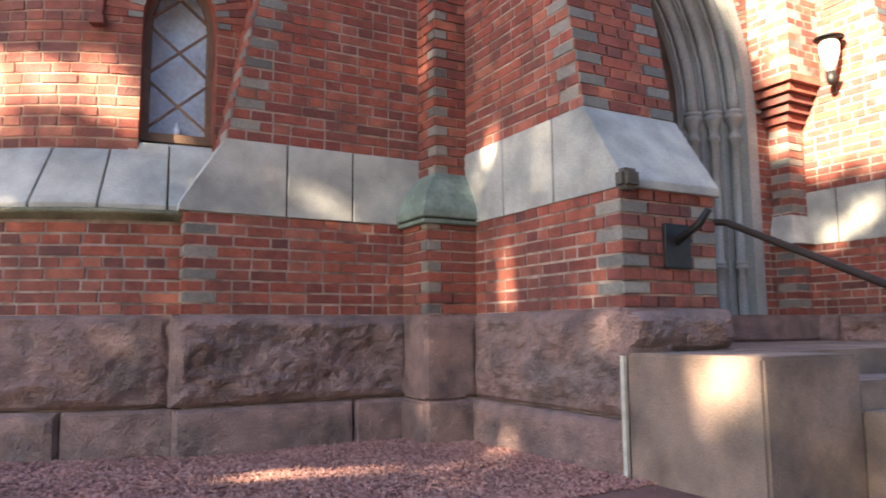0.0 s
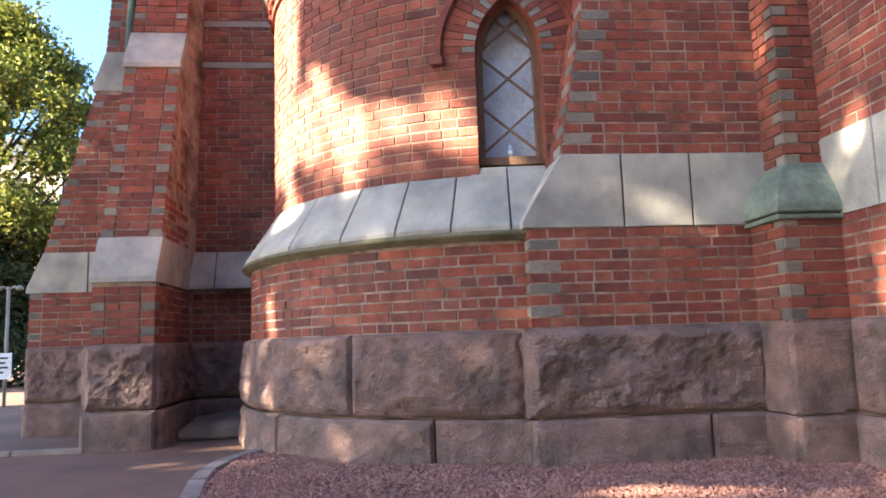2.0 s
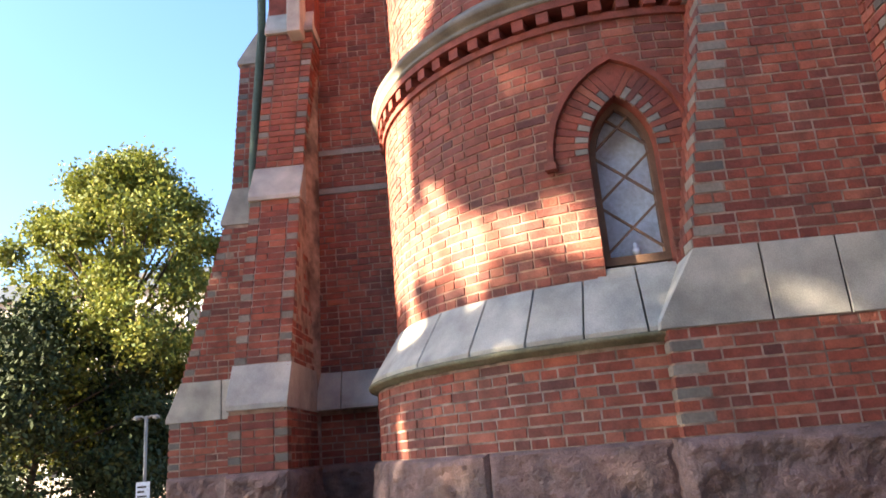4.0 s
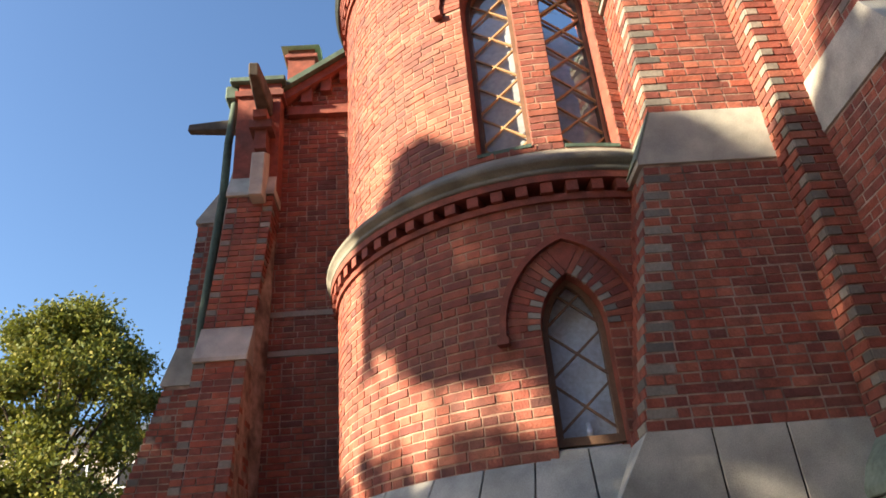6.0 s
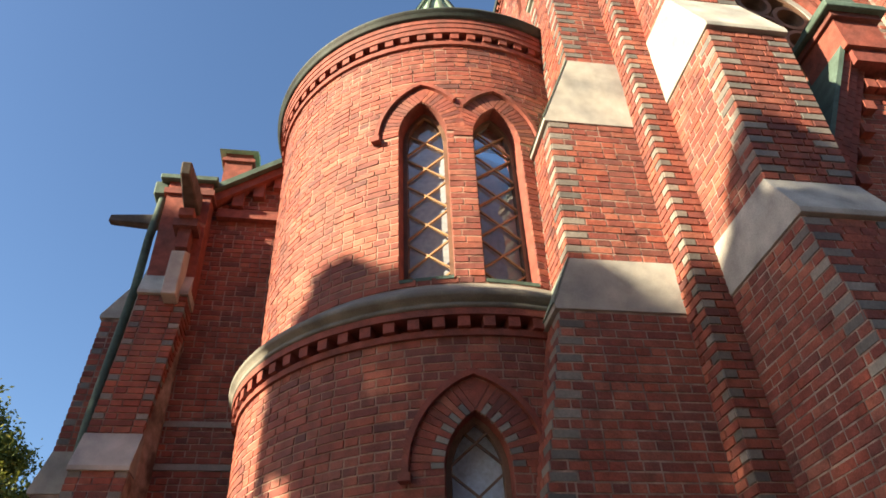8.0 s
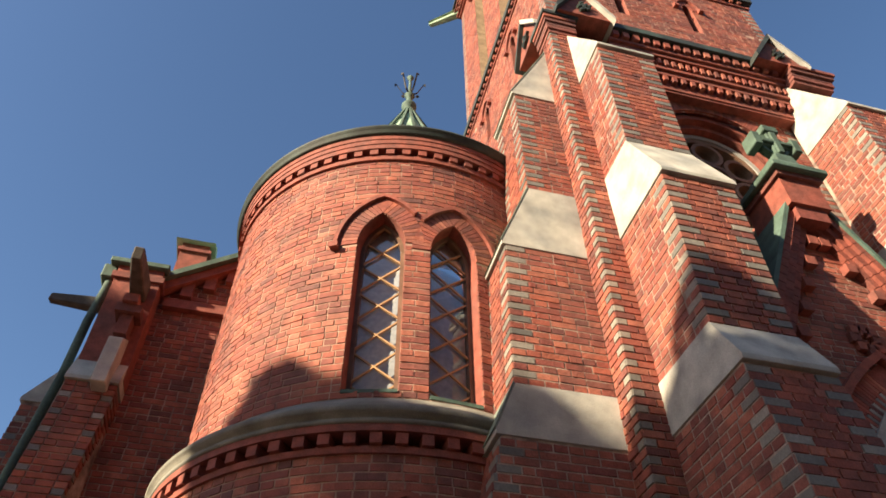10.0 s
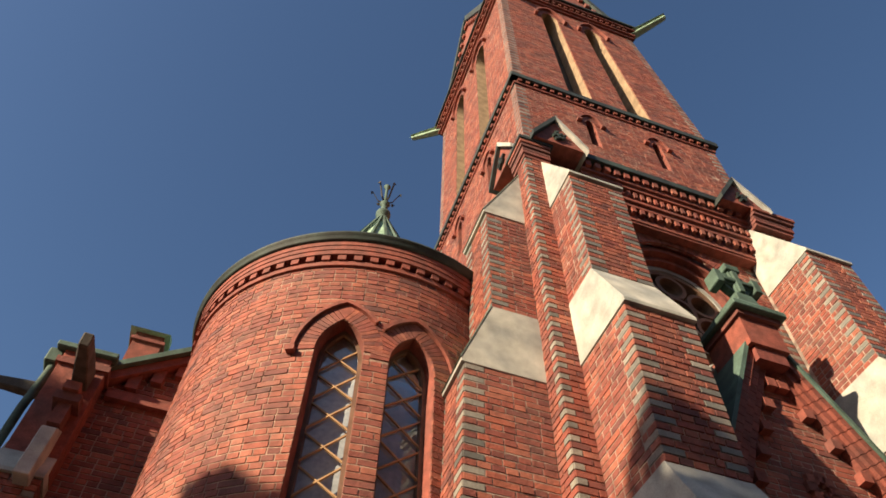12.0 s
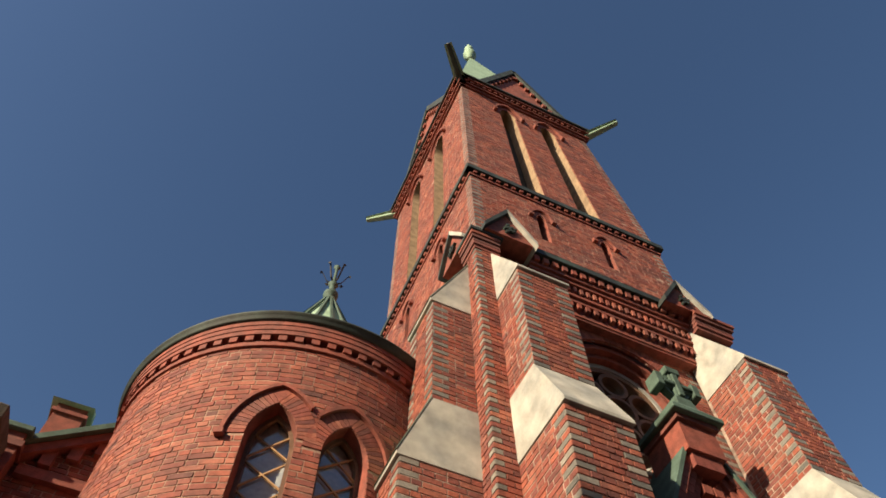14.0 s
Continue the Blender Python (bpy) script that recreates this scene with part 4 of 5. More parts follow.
for sg in (-1, 1):
    a, b = (AX + sg * 1.56, 4.7), (AX, 7.9)
    put("gable_coping", *bar(mpp, a, b, 0.05, -0.5, 0.19), COPPER, portal, "green copper coping")
    L = math.hypot(b[0] - a[0], b[1] - a[1])
    inx, inz = -sg * (b[1] - a[1]) / L, -abs(b[0] - a[0]) / L
    for off, wide, out in ((0.075, 0.09, 0.16), (0.175, 0.09, 0.12), (0.27, 0.08, 0.08)):
        n = 26
        for k in range(n):
            t0, t1 = (k + 0.03) / n, (k + 0.97) / n
            p, q = ((a[0] + (b[0] - a[0]) * t + inx * off, a[1] + (b[1] - a[1]) * t + inz * off) for t in (t0, t1))
            put("raking_brick", *bar(mpp, p, q, wide, -0.02, out), BRICK, portal)
    for k in range(8):
        t = (k + 0.6) / 9
        p = (a[0] + (b[0] - a[0]) * t + inx * 0.38, a[1] + (b[1] - a[1]) * t + inz * 0.38)
        put("gable_step", *bar(mpp, (p[0], p[1] - 0.06), (p[0], p[1] + 0.06), 0.12, -0.02, 0.10), BRICK, portal)
quat = [bar(mpp, (AX + 0.13 * math.cos(t) - 0.06, 5.55 + 0.13 * math.sin(t)), (AX + 0.13 * math.cos(t) + 0.06, 5.55 + 0.13 * math.sin(t)), 0.11, -0.02, 0.05) for t in (0, 1.57, 3.14, 4.71, 0.78, 2.36, 3.93, 5.5)]
put("carved_flower", *join(*quat), BRICK, portal)
PX, PZ = 3.57 + AX - 0.03, 7.38
put("apex_block", *join(solid(PX - 0.26, PX + 0.26, 4.26, 4.9, PZ - 0.1, PZ + 0.34), solid(PX - 0.20, PX + 0.20, 4.30, 4.9, PZ - 0.3, PZ - 0.1), solid(PX - 0.30, PX + 0.30, 4.21, 4.9, PZ + 0.34, PZ + 0.42)), BRICK, portal, "stepped brick apex block")
cap = [(w, y, z) for w, y, z in ((0.37, 4.14, 0.42), (0.37, 4.14, 0.50), (0.15, 4.24, 0.68), (0.12, 4.26, 0.86))]
vs = [(PX + sx * w, y if front else (4.95 if k < 2 else 4.95 - y + 4.14), PZ + z) for k, (w, y, z) in enumerate(cap) for sx, front in ((-1, 1), (1, 1), (1, 0), (-1, 0))]
soften(put("apex_cap", vs, [(3, 2, 1, 0)] + [(4 * r + i, 4 * r + (i + 1) % 4, 4 * r + 4 + (i + 1) % 4, 4 * r + 4 + i) for r in range(3) for i in range(4)] + [(12, 13, 14, 15)], COPPER, portal, "hipped dark green copper cap"), 0.01, 1)
cross = empty("cross", "dark green copper cross on the portal gable", "cross", "", (PX, 4.34, PZ + 0.85))
for xa, xb, ya, yb, za, zb in ((-0.07, 0.07, 4.27, 4.43, 0.80, 1.40), (-0.26, -0.068, 4.28, 4.42, 1.03, 1.17), (0.068, 0.26, 4.28, 4.42, 1.03, 1.17), (-0.11, 0.11, 4.24, 4.46, 1.31, 1.43), (-0.33, -0.22, 4.24, 4.46, 0.98, 1.22), (0.22, 0.33, 4.24, 4.46, 0.98, 1.22), (-0.045, 0.045, 4.24, 4.28, 0.88, 1.3), (-0.22, 0.22, 4.245, 4.282, 1.065, 1.135)):
    soften(put("cross_arm", *solid(PX + xa, PX + xb, ya, yb, PZ + za, PZ + zb), COPPER, cross), 0.010, 1)
circ = [(math.cos(2 * math.pi * k / 24), math.sin(2 * math.pi * k / 24)) for k in range(24)]
mx = flat((PX, 4.35), (1, 0), (0, -1))
put("cross_ring", *band(mx, [(0.16 * a, PZ + 1.1 + 0.16 * b) for a, b in circ], [(0.21 * a, PZ + 1.1 + 0.21 * b) for a, b in circ], -0.05, 0.05, closed=True), COPPER, cross)
# brick shaft between portal and far buttress
shaft = empty("brick_shaft", "slim brick shaft with stepped corbels beside the portal", "pier", "structure", (6.45, 4.4, 0))
put("core", *join(solid(6.306, 6.6, 4.306, 4.9, 0, 3.0)), MORTAR, shaft)
lay(shaft, flat((6.30, 4.30), (1, 0), (0, -1)), GR_TOP, 3.0, lambda z: [(0, 0.3, True, False)], seed=95)
lay(shaft, flat((6.30, 4.90), (0, -1), (-1, 0)), GR_TOP, 3.0, lambda z: [(0, 0.6, False, True)], seed=96)
put("corbel", *join(*[solid(6.30 - 0.045 * k, 6.6, 4.30 - 0.045 * k, 4.9, 2.7 + 0.085 * k, 2.77 + 0.085 * k) for k in range(6)]), BRICK, shaft)
put("corbel", *join(solid(6.08, 6.6, 4.08, 4.9, 3.2, 5.0)), MORTAR, shaft)
lay(shaft, flat((6.08, 4.08), (1, 0), (0, -1)), 3.21, 5.0, lambda z: [(0, 0.52, True, False)], seed=97)
lay(shaft, flat((6.08, 4.90), (0, -1), (-1, 0)), 3.21, 5.0, lambda z: [(0, 0.82, False, True)], seed=98)
soften(put("weathering", [(6.22, 4.22, 1.58), (6.62, 4.22, 1.58), (6.62, 4.9, 1.58), (6.22, 4.9, 1.58), (6.32, 4.32, 1.95), (6.62, 4.32, 1.95), (6.62, 4.9, 1.95), (6.32, 4.9, 1.95)], [(3, 2, 1, 0), (4, 5, 6, 7), (0, 1, 5, 4), (1, 2, 6, 5), (2, 3, 7, 6), (3, 0, 4, 7)], SLAB, shaft), 0.008, 1)

# ---- the round stair turret ----
CX, CY = 1.06, 7.57
turret = empty("stair_turret", "round red brick stair turret with copper roof", "turret", "structure", (CX, CY, 0))
R_LOW, R_MID, R_UP = 2.56, 2.33, 2.20
ml, mm, mu = (round_wall(CX, CY, r) for r in (R_LOW, R_MID, R_UP))
TH0, TH1 = radians(-112), radians(66)
w1 = Arch(radians(-6.8) * R_MID, 0.256, 2.17, 3.03, 3.48)
w2a = Arch(radians(-15.7) * R_UP, 0.259, 4.82, 6.70, 7.17)
w2b = Arch(radians(4.9) * R_UP, 0.262, 4.78, 6.62, 7.08)


def round_segs(r, arches, grow, low=0.0):
    def segs(z):
        out, a = [], TH0 * r
        for q in arches:
            if q.z0 - low <= z:
                h = q.half(z, grow if z > q.zs else 0.0)
                if h > 0:
                    out.append((a, q.s - h, False, False))
                    a = q.s + h
        out.append((a, TH1 * r, False, False))
        return out
    return segs


lay(turret, ml, GR_TOP, 1.535, round_segs(R_LOW, [], 0), near=lambda s, z: s > radians(-75) * R_LOW and s < 0, seed=101)
put("wall_core", *lathe([(R_LOW - 0.003, 0.0), (R_LOW - 0.003, 1.6), (R_LOW - 0.3, 1.6), (R_LOW - 0.3, 0.0)], CX, CY), MORTAR, turret, smooth=True)
backing(turret, mm, 1.6, 4.15, round_segs(R_MID, [w1], 0.0, 0.14), step=0.02, ds=0.2, mat=MORTAR_RED)
lay(turret, mm, 2.06, 4.14, round_segs(R_MID, [w1], 0.25, 0.14), near=lambda s, z: radians(-30) * R_MID < s < radians(8) * R_MID and z < 3.5, seed=102)
backing(turret, mu, 4.5, 8.13, round_segs(R_UP, [w2a, w2b], 0.0), step=0.025, ds=0.2, mat=MORTAR_RED)
lay(turret, mu, 4.75, 8.12, round_segs(R_UP, [w2a, w2b], 0.20), seed=103, headers=True)
put("wall_core", *lathe([(1.55, 0.5), (1.55, 8.4), (1.45, 8.4), (1.45, 0.5)], CX, CY), DARK, turret)
# sloping slab ring with its mossy lip
put("ring_lip", *lathe([(2.3, 1.53), (2.59, 1.53), (2.595, 1.548), (2.635, 1.553), (2.65, 1.57), (2.645, 1.588), (2.62, 1.597), (2.3, 1.597)], CX, CY, 128), LIP, turret, "mossy stone lip", smooth=True)
JOINTS = [radians(q) for q in (-112, -101, -89, -76, -63, -50.2, -37.2, -26.75, -17.4, -8.0, 4, 16, 28, 40, 53, 66)]
for ta, tb in zip(JOINTS[:-1], JOINTS[1:]):
    soften(put("slab", *lathe([(2.2, 1.597), (2.615, 1.597), (2.62, 1.63), (R_MID + 0.005, 2.06), (2.2, 2.06)], CX, CY, 6, ta + 0.0026, tb - 0.0026), SLAB, turret), 0.004, 1)
for ta, tb in ((radians(-14.8), JOINTS[9]), (JOINTS[9], radians(-0.6))):
    soften(put("sill_slab", *lathe([(2.1, 2.02), (R_MID + 0.02, 2.035), (R_MID - 0.025, 2.125), (2.1, 2.135)], CX, CY, 4, ta + 0.002, tb - 0.002), SLAB, turret), 0.003, 1)
# granite plinth
for k, (a, b) in enumerate(((-96, -64.8), (-64.8, -35.6), (-35.6, -6.6), (-6.2, 25))):
    put("granite_block", *rough_block(ml, radians(a) * R_LOW + 0.006, radians(b) * R_LOW - 0.006, GR_JOINT + 0.006, GR_TOP, 0.06, 120 + k, bulge=0.045), GRANITE, turret)
for k, (a, b) in enumerate(((-100, -80), (-80, -53.5), (-53.5, -20.9), (-20.9, -5.5))):
    put("granite_block", *rough_block(ml, radians(a) * R_LOW + 0.006, radians(b) * R_LOW - 0.006, -0.25, GR_JOINT - 0.006, 0.09, 140 + k, bulge=0.03), GRANITE, turret)
# middle cornice
put("cornice", *lathe([(2.1, 4.13), (2.36, 4.13), (2.36, 4.19), (2.1, 4.19)], CX, CY, 128), BRICK, turret)
put("cornice_recess", *lathe([(1.9, 4.185), (2.20, 4.185), (2.20, 4.31), (1.9, 4.31)], CX, CY, 96), BRICK, turret)
mdent = round_wall(CX, CY, 2.20)
for c, t, m, w, h, d in dentils(mdent, TH0 * 2.20, TH1 * 2.20, 4.195, 0.195, 0.105, 0.10, 0.195):
    put("dentil", *box_mesh([(c, t, m, w, h, d)]), BRICK, turret)
put("cornice", *lathe([(2.1, 4.30), (2.41, 4.30), (2.41, 4.365), (2.1, 4.365)], CX, CY, 128), BRICK, turret)
put("cornice_slope", *lathe([(2.0, 4.37), (2.42, 4.37), (2.42, 4.41), (2.39, 4.43), (2.45, 4.46), (2.46, 4.50), (2.43, 4.54), (2.32, 4.63), (R_UP - 0.004, 4.75), (2.0, 4.75)], CX, CY, 128), WEATHERED, turret, "grey weathered stone moulding", smooth=True)
# top cornice, gutter and roof
put("cornice", *lathe([(2.0, 8.11), (2.235, 8.11), (2.235, 8.18), (2.0, 8.18)], CX, CY, 128), BRICK, turret)
put("cornice_recess", *lathe([(1.9, 8.175), (2.13, 8.175), (2.13, 8.29), (1.9, 8.29)], CX, CY, 96), BRICK, turret)
mdent = round_wall(CX, CY, 2.13)
for c, t, m, w, h, d in dentils(mdent, TH0 * 2.13, TH1 * 2.13, 8.185, 0.185, 0.105, 0.095, 0.13):
    put("dentil", *box_mesh([(c, t, m, w, h, d)]), BRICK, turret)
for z, d in ((8.28, 0.075), (8.36, 0.085), (8.44, 0.095)):
    put("cornice", *lathe([(2.0, z), (R_UP + d, z), (R_UP + d, z + 0.072), (2.0, z + 0.072)], CX, CY, 128), BRICK, turret)
put("gutter", *lathe([(2.0, 8.515), (2.31, 8.515), (2.335, 8.53), (2.335, 8.61), (2.36, 8.62), (2.36, 8.645), (2.33, 8.65), (2.0, 8.65)], CX, CY, 128), GUTTER, turret, "dark metal gutter", smooth=True)
ROOF_TOP = 12.5
nr = 16
put("roof", *lathe([(2.30, 8.63), (1.10, 9.82), (0.05, ROOF_TOP), (0.0, ROOF_TOP), (0.0, 8.58)], CX, CY, nr), PALE_COPPER, turret, "green copper conical roof")
for k in range(nr):
    t = 2 * math.pi * k / nr
    d = Vector((math.sin(t), -math.cos(t), 0))
    p, q = Vector((CX, CY, 9.81)) + d * 1.11, Vector((CX, CY, ROOF_TOP + 0.01)) + d * 0.06
    r = Vector((-d.y, d.x, 0)) * 0.02
    u = Vector((0, 0, 0.035)) + d * 0.03
    vs = [p - r, p + r, q + r, q - r, p - r + u, p + r + u, q + r + u, q - r + u]
    put("roof_seam", vs, [(3, 2, 1, 0), (4, 5, 6, 7), (0, 1, 5, 4), (1, 2, 6, 5), (2, 3, 7, 6), (3, 0, 4, 7)], COPPER, turret)
put("finial", *lathe([(0.0, 12.35), (0.11, 12.35), (0.09, 12.55), (0.14, 12.61), (0.14, 12.69), (0.06, 12.75), (0.06, 12.97), (0.10, 13.03), (0.03, 13.13), (0.03, 13.62), (0.07, 13.68), (0.0, 13.78)], CX, CY, 14), COPPER, turret, "copper finial", smooth=True)
for k in range(6):
    t = 2 * math.pi * k / 6 + 0.3
    d = Vector((math.sin(t), -math.cos(t), 0))
    b = Vector((CX, CY, 13.08))
    pts = [b + d * 0.04, b + d * 0.14 + Vector((0, 0, 0.05)), b + d * 0.2 + Vector((0, 0, 0.2)), b + d * 0.26 + Vector((0, 0, 0.34)), b + d * 0.30 + Vector((0, 0, 0.33))]
    r = Vector((-d.y, d.x, 0))
    vs, fs = [], []
    for i, p in enumerate(pts):
        e = 0.018 if i < 4 else 0.04
        vs += [p - r * e, p + Vector((0, 0, e)), p + r * e, p - Vector((0, 0, e))]
    for i in range(len(pts) - 1):
        fs += [(4 * i + j, 4 * i + (j + 1) % 4, 4 * i + 4 + (j + 1) % 4, 4 * i + 4 + j) for j in range(4)]
    put("finial_leaf", vs, fs + [(16, 17, 18, 19)], IRON, turret)
for (mp, q, gr, cell, bl) in ((mm, w1, 0.25, 0.413, True), (mu, w2a, 0.20, 0.378, False), (mu, w2b, 0.20, 0.378, False)):
    voussoirs(turret, mp, q, gr, greys=bl)
    window(turret, mp, q, 0.13 if bl else 0.17, cell, 2.861 if bl else 5.976, blind=bl, bar_mat=TIMBER if bl else TAN)
hood(turret, mm, w1, 0.26, 0.05, 0.05, stops=(True, False), drop=0.03)
hood(turret, mu, w2a, 0.21, 0.045, 0.05, stops=(True, False), until=(w2a.s + w2b.s) / 2)
hood(turret, mu, w2b, 0.21, 0.045, 0.05, stops=(False, True), until=(w2a.s + w2b.s) / 2)
for q, mp in ((w2a, mu), (w2b, mu)):
    put("window_sill", *bar(mp, (q.s - 0.25, q.z0 + 0.0), (q.s + 0.25, q.z0 + 0.0), 0.035, -0.26, 0.015), COPPER, turret, "thin copper sill")
lamp_at = mm(w1.s + 0.0, 2.24, -0.21)
cl = empty("window_lamp", "small white candle lamp standing on the window sill", "lamp", "", lamp_at)
put("lamp_shade", *lathe([(0.0, 2.24), (0.03, 2.24), (0.03, 2.29), (0.017, 2.30), (0.017, 2.34), (0.0, 2.34)], lamp_at.x, lamp_at.y, 12), BLIND, cl, smooth=True)

# ---- nave corner ----
nave = empty("nave_corner", "red brick nave corner wall under a copper verge", "wall", "structure", (-2.4, 8.2, 0))
NX, NY = -2.55, 8.25
mn = flat((NX, NY), (1, 0), (0, -1))


def verge(s):
    return 7.565 + 0.70 * s


def nave_segs(z):
    return [(max(0.0, (z - 7.565) / 0.70), 3.2, False, False)]


put("core", [(NX + 0.01, NY + 0.008, 0), (1.2, NY + 0.008, 0), (1.2, NY + 0.008, 10.19), (NX + 0.01, NY + 0.008, 7.565), (NX + 0.01, NY + 6, 0), (1.2, NY + 6, 0), (1.2, NY + 6, 10.19), (NX + 0.01, NY + 6, 7.565)],
    [(0, 1, 2, 3), (7, 6, 5, 4), (3, 2, 6, 7), (0, 3, 7, 4), (1, 5, 6, 2)], MORTAR, nave)
lay(nave, mn, GR_TOP, 1.48, lambda z: [(0, 3.2, False, False)], near=lambda s, z: True, seed=111)
lay(nave, mn, 1.90, 9.9, nave_segs, near=lambda s, z: z < 4, seed=112)
for k in range(6):
    soften(put("slab", *prism([(0.0, 1.48), (0.14, 1.48), (0.14, 1.52), (0.01, 1.90), (0.0, 1.90)], lambda u, v, z: mn(v, z, u), k * 0.52 + 0.004, k * 0.52 + 0.516), SLAB, nave), 0.005, 1)
plinth(nave, mn, [(0, 1.3), (1.3, 2.8)], [(0, 0.9), (0.9, 2.0), (2.0, 3.0)], 160, depth=0.08)
for z in (4.05, 4.55):
    put("string_band", *band(mn, [(0, z), (3.2, z)], [(0, z + 0.07), (3.2, z + 0.07)], -0.02, 0.012), QUOIN, nave, "grey brick band")
put("cornice", *bar(mn, (0.5, 7.62), (3.0, 7.62), 0.10, -0.02, 0.10), BRICK, nave)
put("cornice", *bar(mn, (0.5, 7.72), (3.0, 7.72), 0.06, -0.02, 0.06), BRICK, nave)
put("verge", *bar(mn, (0.22, verge(0.22) + 0.12), (3.2, verge(3.2) + 0.12), 0.08, -6.0, 0.24), COPPER, nave, "green copper verge")
put("cornice", *bar(mn, (0.3, verge(0.3) - 0.02), (3.2, verge(3.2) - 0.02), 0.12, -0.02, 0.16), BRICK, nave)
for k in range(9):
    s = 0.75 + 0.27 * k
    put("verge_step", *bar(mn, (s, verge(s) - 0.30), (s, verge(s) - 0.05), 0.15, -0.02, 0.10), BRICK, nave)
NB_PROFILE = [(0.0, 1.30), (1.47, 1.28), (1.92, 1.12), (3.83, 0.56), (4.30, 0.40), (6.07, 0.38), (6.77, 0.14)]


def set_over(z):
    """The upper stage stands nearer the turret than the foot."""
    return 0.17 * min(1.0, max(0.0, (z - 4.2) / 1.7))


def leaning(x0, y0, along, out):
    base = flat((x0, y0), along, out)

    def mp(s, z, d=0.0):
        return base(s, z, d) + Vector((set_over(z), 0, 0))
    mp.frame = base.frame
    return mp


nb_place = lambda u, v, z: (-2.88 + v + set_over(z), NY - u, z)
nb = buttress("shaded brick buttress with pale weathering stones at the nave corner", nb_place, 0.57, NB_PROFILE, [(1.47, 1.92), (3.83, 4.30), (6.07, 6.77)],
              leaning(-2.88, NY, (0, -1), (-1, 0)), lambda u: leaning(-2.88, NY - u, (1, 0), (0, -1)), 6.77, narrow=True, seed=121, cuts=())
lay(nb, leaning(-2.31, NY, (0, -1), (1, 0)), GR_TOP, 6.05, lambda z: [(0, interp(NB_PROFILE, z), False, True)], seed=125)
plinth(nb, flat((-2.88, NY - 1.30), (1, 0), (0, -1)), [(-0.04, 0.61)], [(-0.03, 0.60)], 170)
plinth(nb, flat((-2.31, NY), (0, -1), (1, 0)), [(0, 1.30)], [(0, 1.32)], 172)
plinth(nb, flat((-2.88, NY), (0, -1), (-1, 0)), [(0, 1.30)], [(0, 1.32)], 174)
WB_PROFILE = [(0.0, 1.48), (1.50, 1.46), (1.95, 1.33), (3.83, 0.82), (4.30, 0.72), (6.03, 0.60), (6.62, 0.28)]
wb_place = lambda u, v, z: (-2.62 - u, 8.40 + v, z)
wb = buttress("shaded brick buttress running out from the nave's far side", wb_place, 0.56, WB_PROFILE, [(1.50, 1.95), (3.83, 4.30), (6.03, 6.62)],
              flat((-2.62, 8.40), (-1, 0), (0, -1)), lambda u: flat((-2.62 - u, 8.96), (0, -1), (-1, 0)), 6.62, narrow=True, seed=131, cuts=(0.85,))
plinth(wb, flat((-4.10, 8.40), (1, 0), (0, -1)), [(0, 1.48)], [(0, 1.48)], 180)
edging = empty("edging", "thin granite edging in front of the nave buttress", "kerb", "structure", (-3.5, 6.6, 0))
for k in range(3):
    soften(put("kerb_stone", *solid(-4.7 + 0.61 * k, -4.1 + 0.61 * k, 6.85, 6.92, -0.12, -0.005), KERB, edging), 0.008)
drain = empty("drain_cover", "low tilted granite slab by the nave corner", "slab", "", (-1.8, 7.6, 0))
soften(put("slab", [(-2.2, 7.35, -0.04), (-1.35, 7.5, -0.04), (-1.35, 8.1, -0.04), (-2.2, 8.1, -0.04), (-2.2, 7.40, 0.06), (-1.35, 7.55, 0.15), (-1.35, 8.1, 0.22), (-2.2, 8.1, 0.12)], [(3, 2, 1, 0), (4, 5, 6, 7), (0, 1, 5, 4), (1, 2, 6, 5), (2, 3, 7, 6), (3, 0, 4, 7)], STAIR, drain), 0.02, 2)
# corner shaft with spouts, downpipe
cs = empty("corner_shaft", "stepped brick corner shaft under the nave spouts", "pier", "structure", (-2.3, 8.0, 6.0))
put("core", *join(solid(-2.70, -2.12, 7.95, 8.4, 6.2, 7.98), solid(-2.74, -2.08, 7.91, 8.41, 7.75, 7.84), solid(-2.39, -2.24, 7.74, 7.96, 6.72, 7.02), solid(-2.46, -2.16, 7.68, 7.97, 7.02, 7.14), solid(-2.40, -2.22, 7.62, 7.98, 7.14, 7.26)), BRICK, cs)
soften(put("shaft_foot", *prism([(0.0, 5.95), (0.36, 5.95), (0.30, 6.62), (0.0, 6.80)], lambda u, v, z: (-2.40 + v, 7.99 - u, z), 0, 0.17), SLAB, cs), 0.01, 1)
soften(put("gutter_box", *solid(-2.82, -2.06, 7.88, 8.5, 7.982, 8.07), COPPER, cs, "green copper eaves gutter"), 0.012, 1)
spout(cs, (-2.32, 7.95, 7.56), (-2.24, 6.93, 7.32), 0.20, 0.30, OLD_WOOD, label="weathered stone spout")
spout(cs, (-2.6, 8.30, 7.52), (-3.50, 8.42, 7.62), 0.18, 0.2, OLD_WOOD, label="weathered stone spout")
dp = empty("downpipe", "green copper downpipe following the nave corner", "downpipe", "", (-2.8, 8.3, 0))


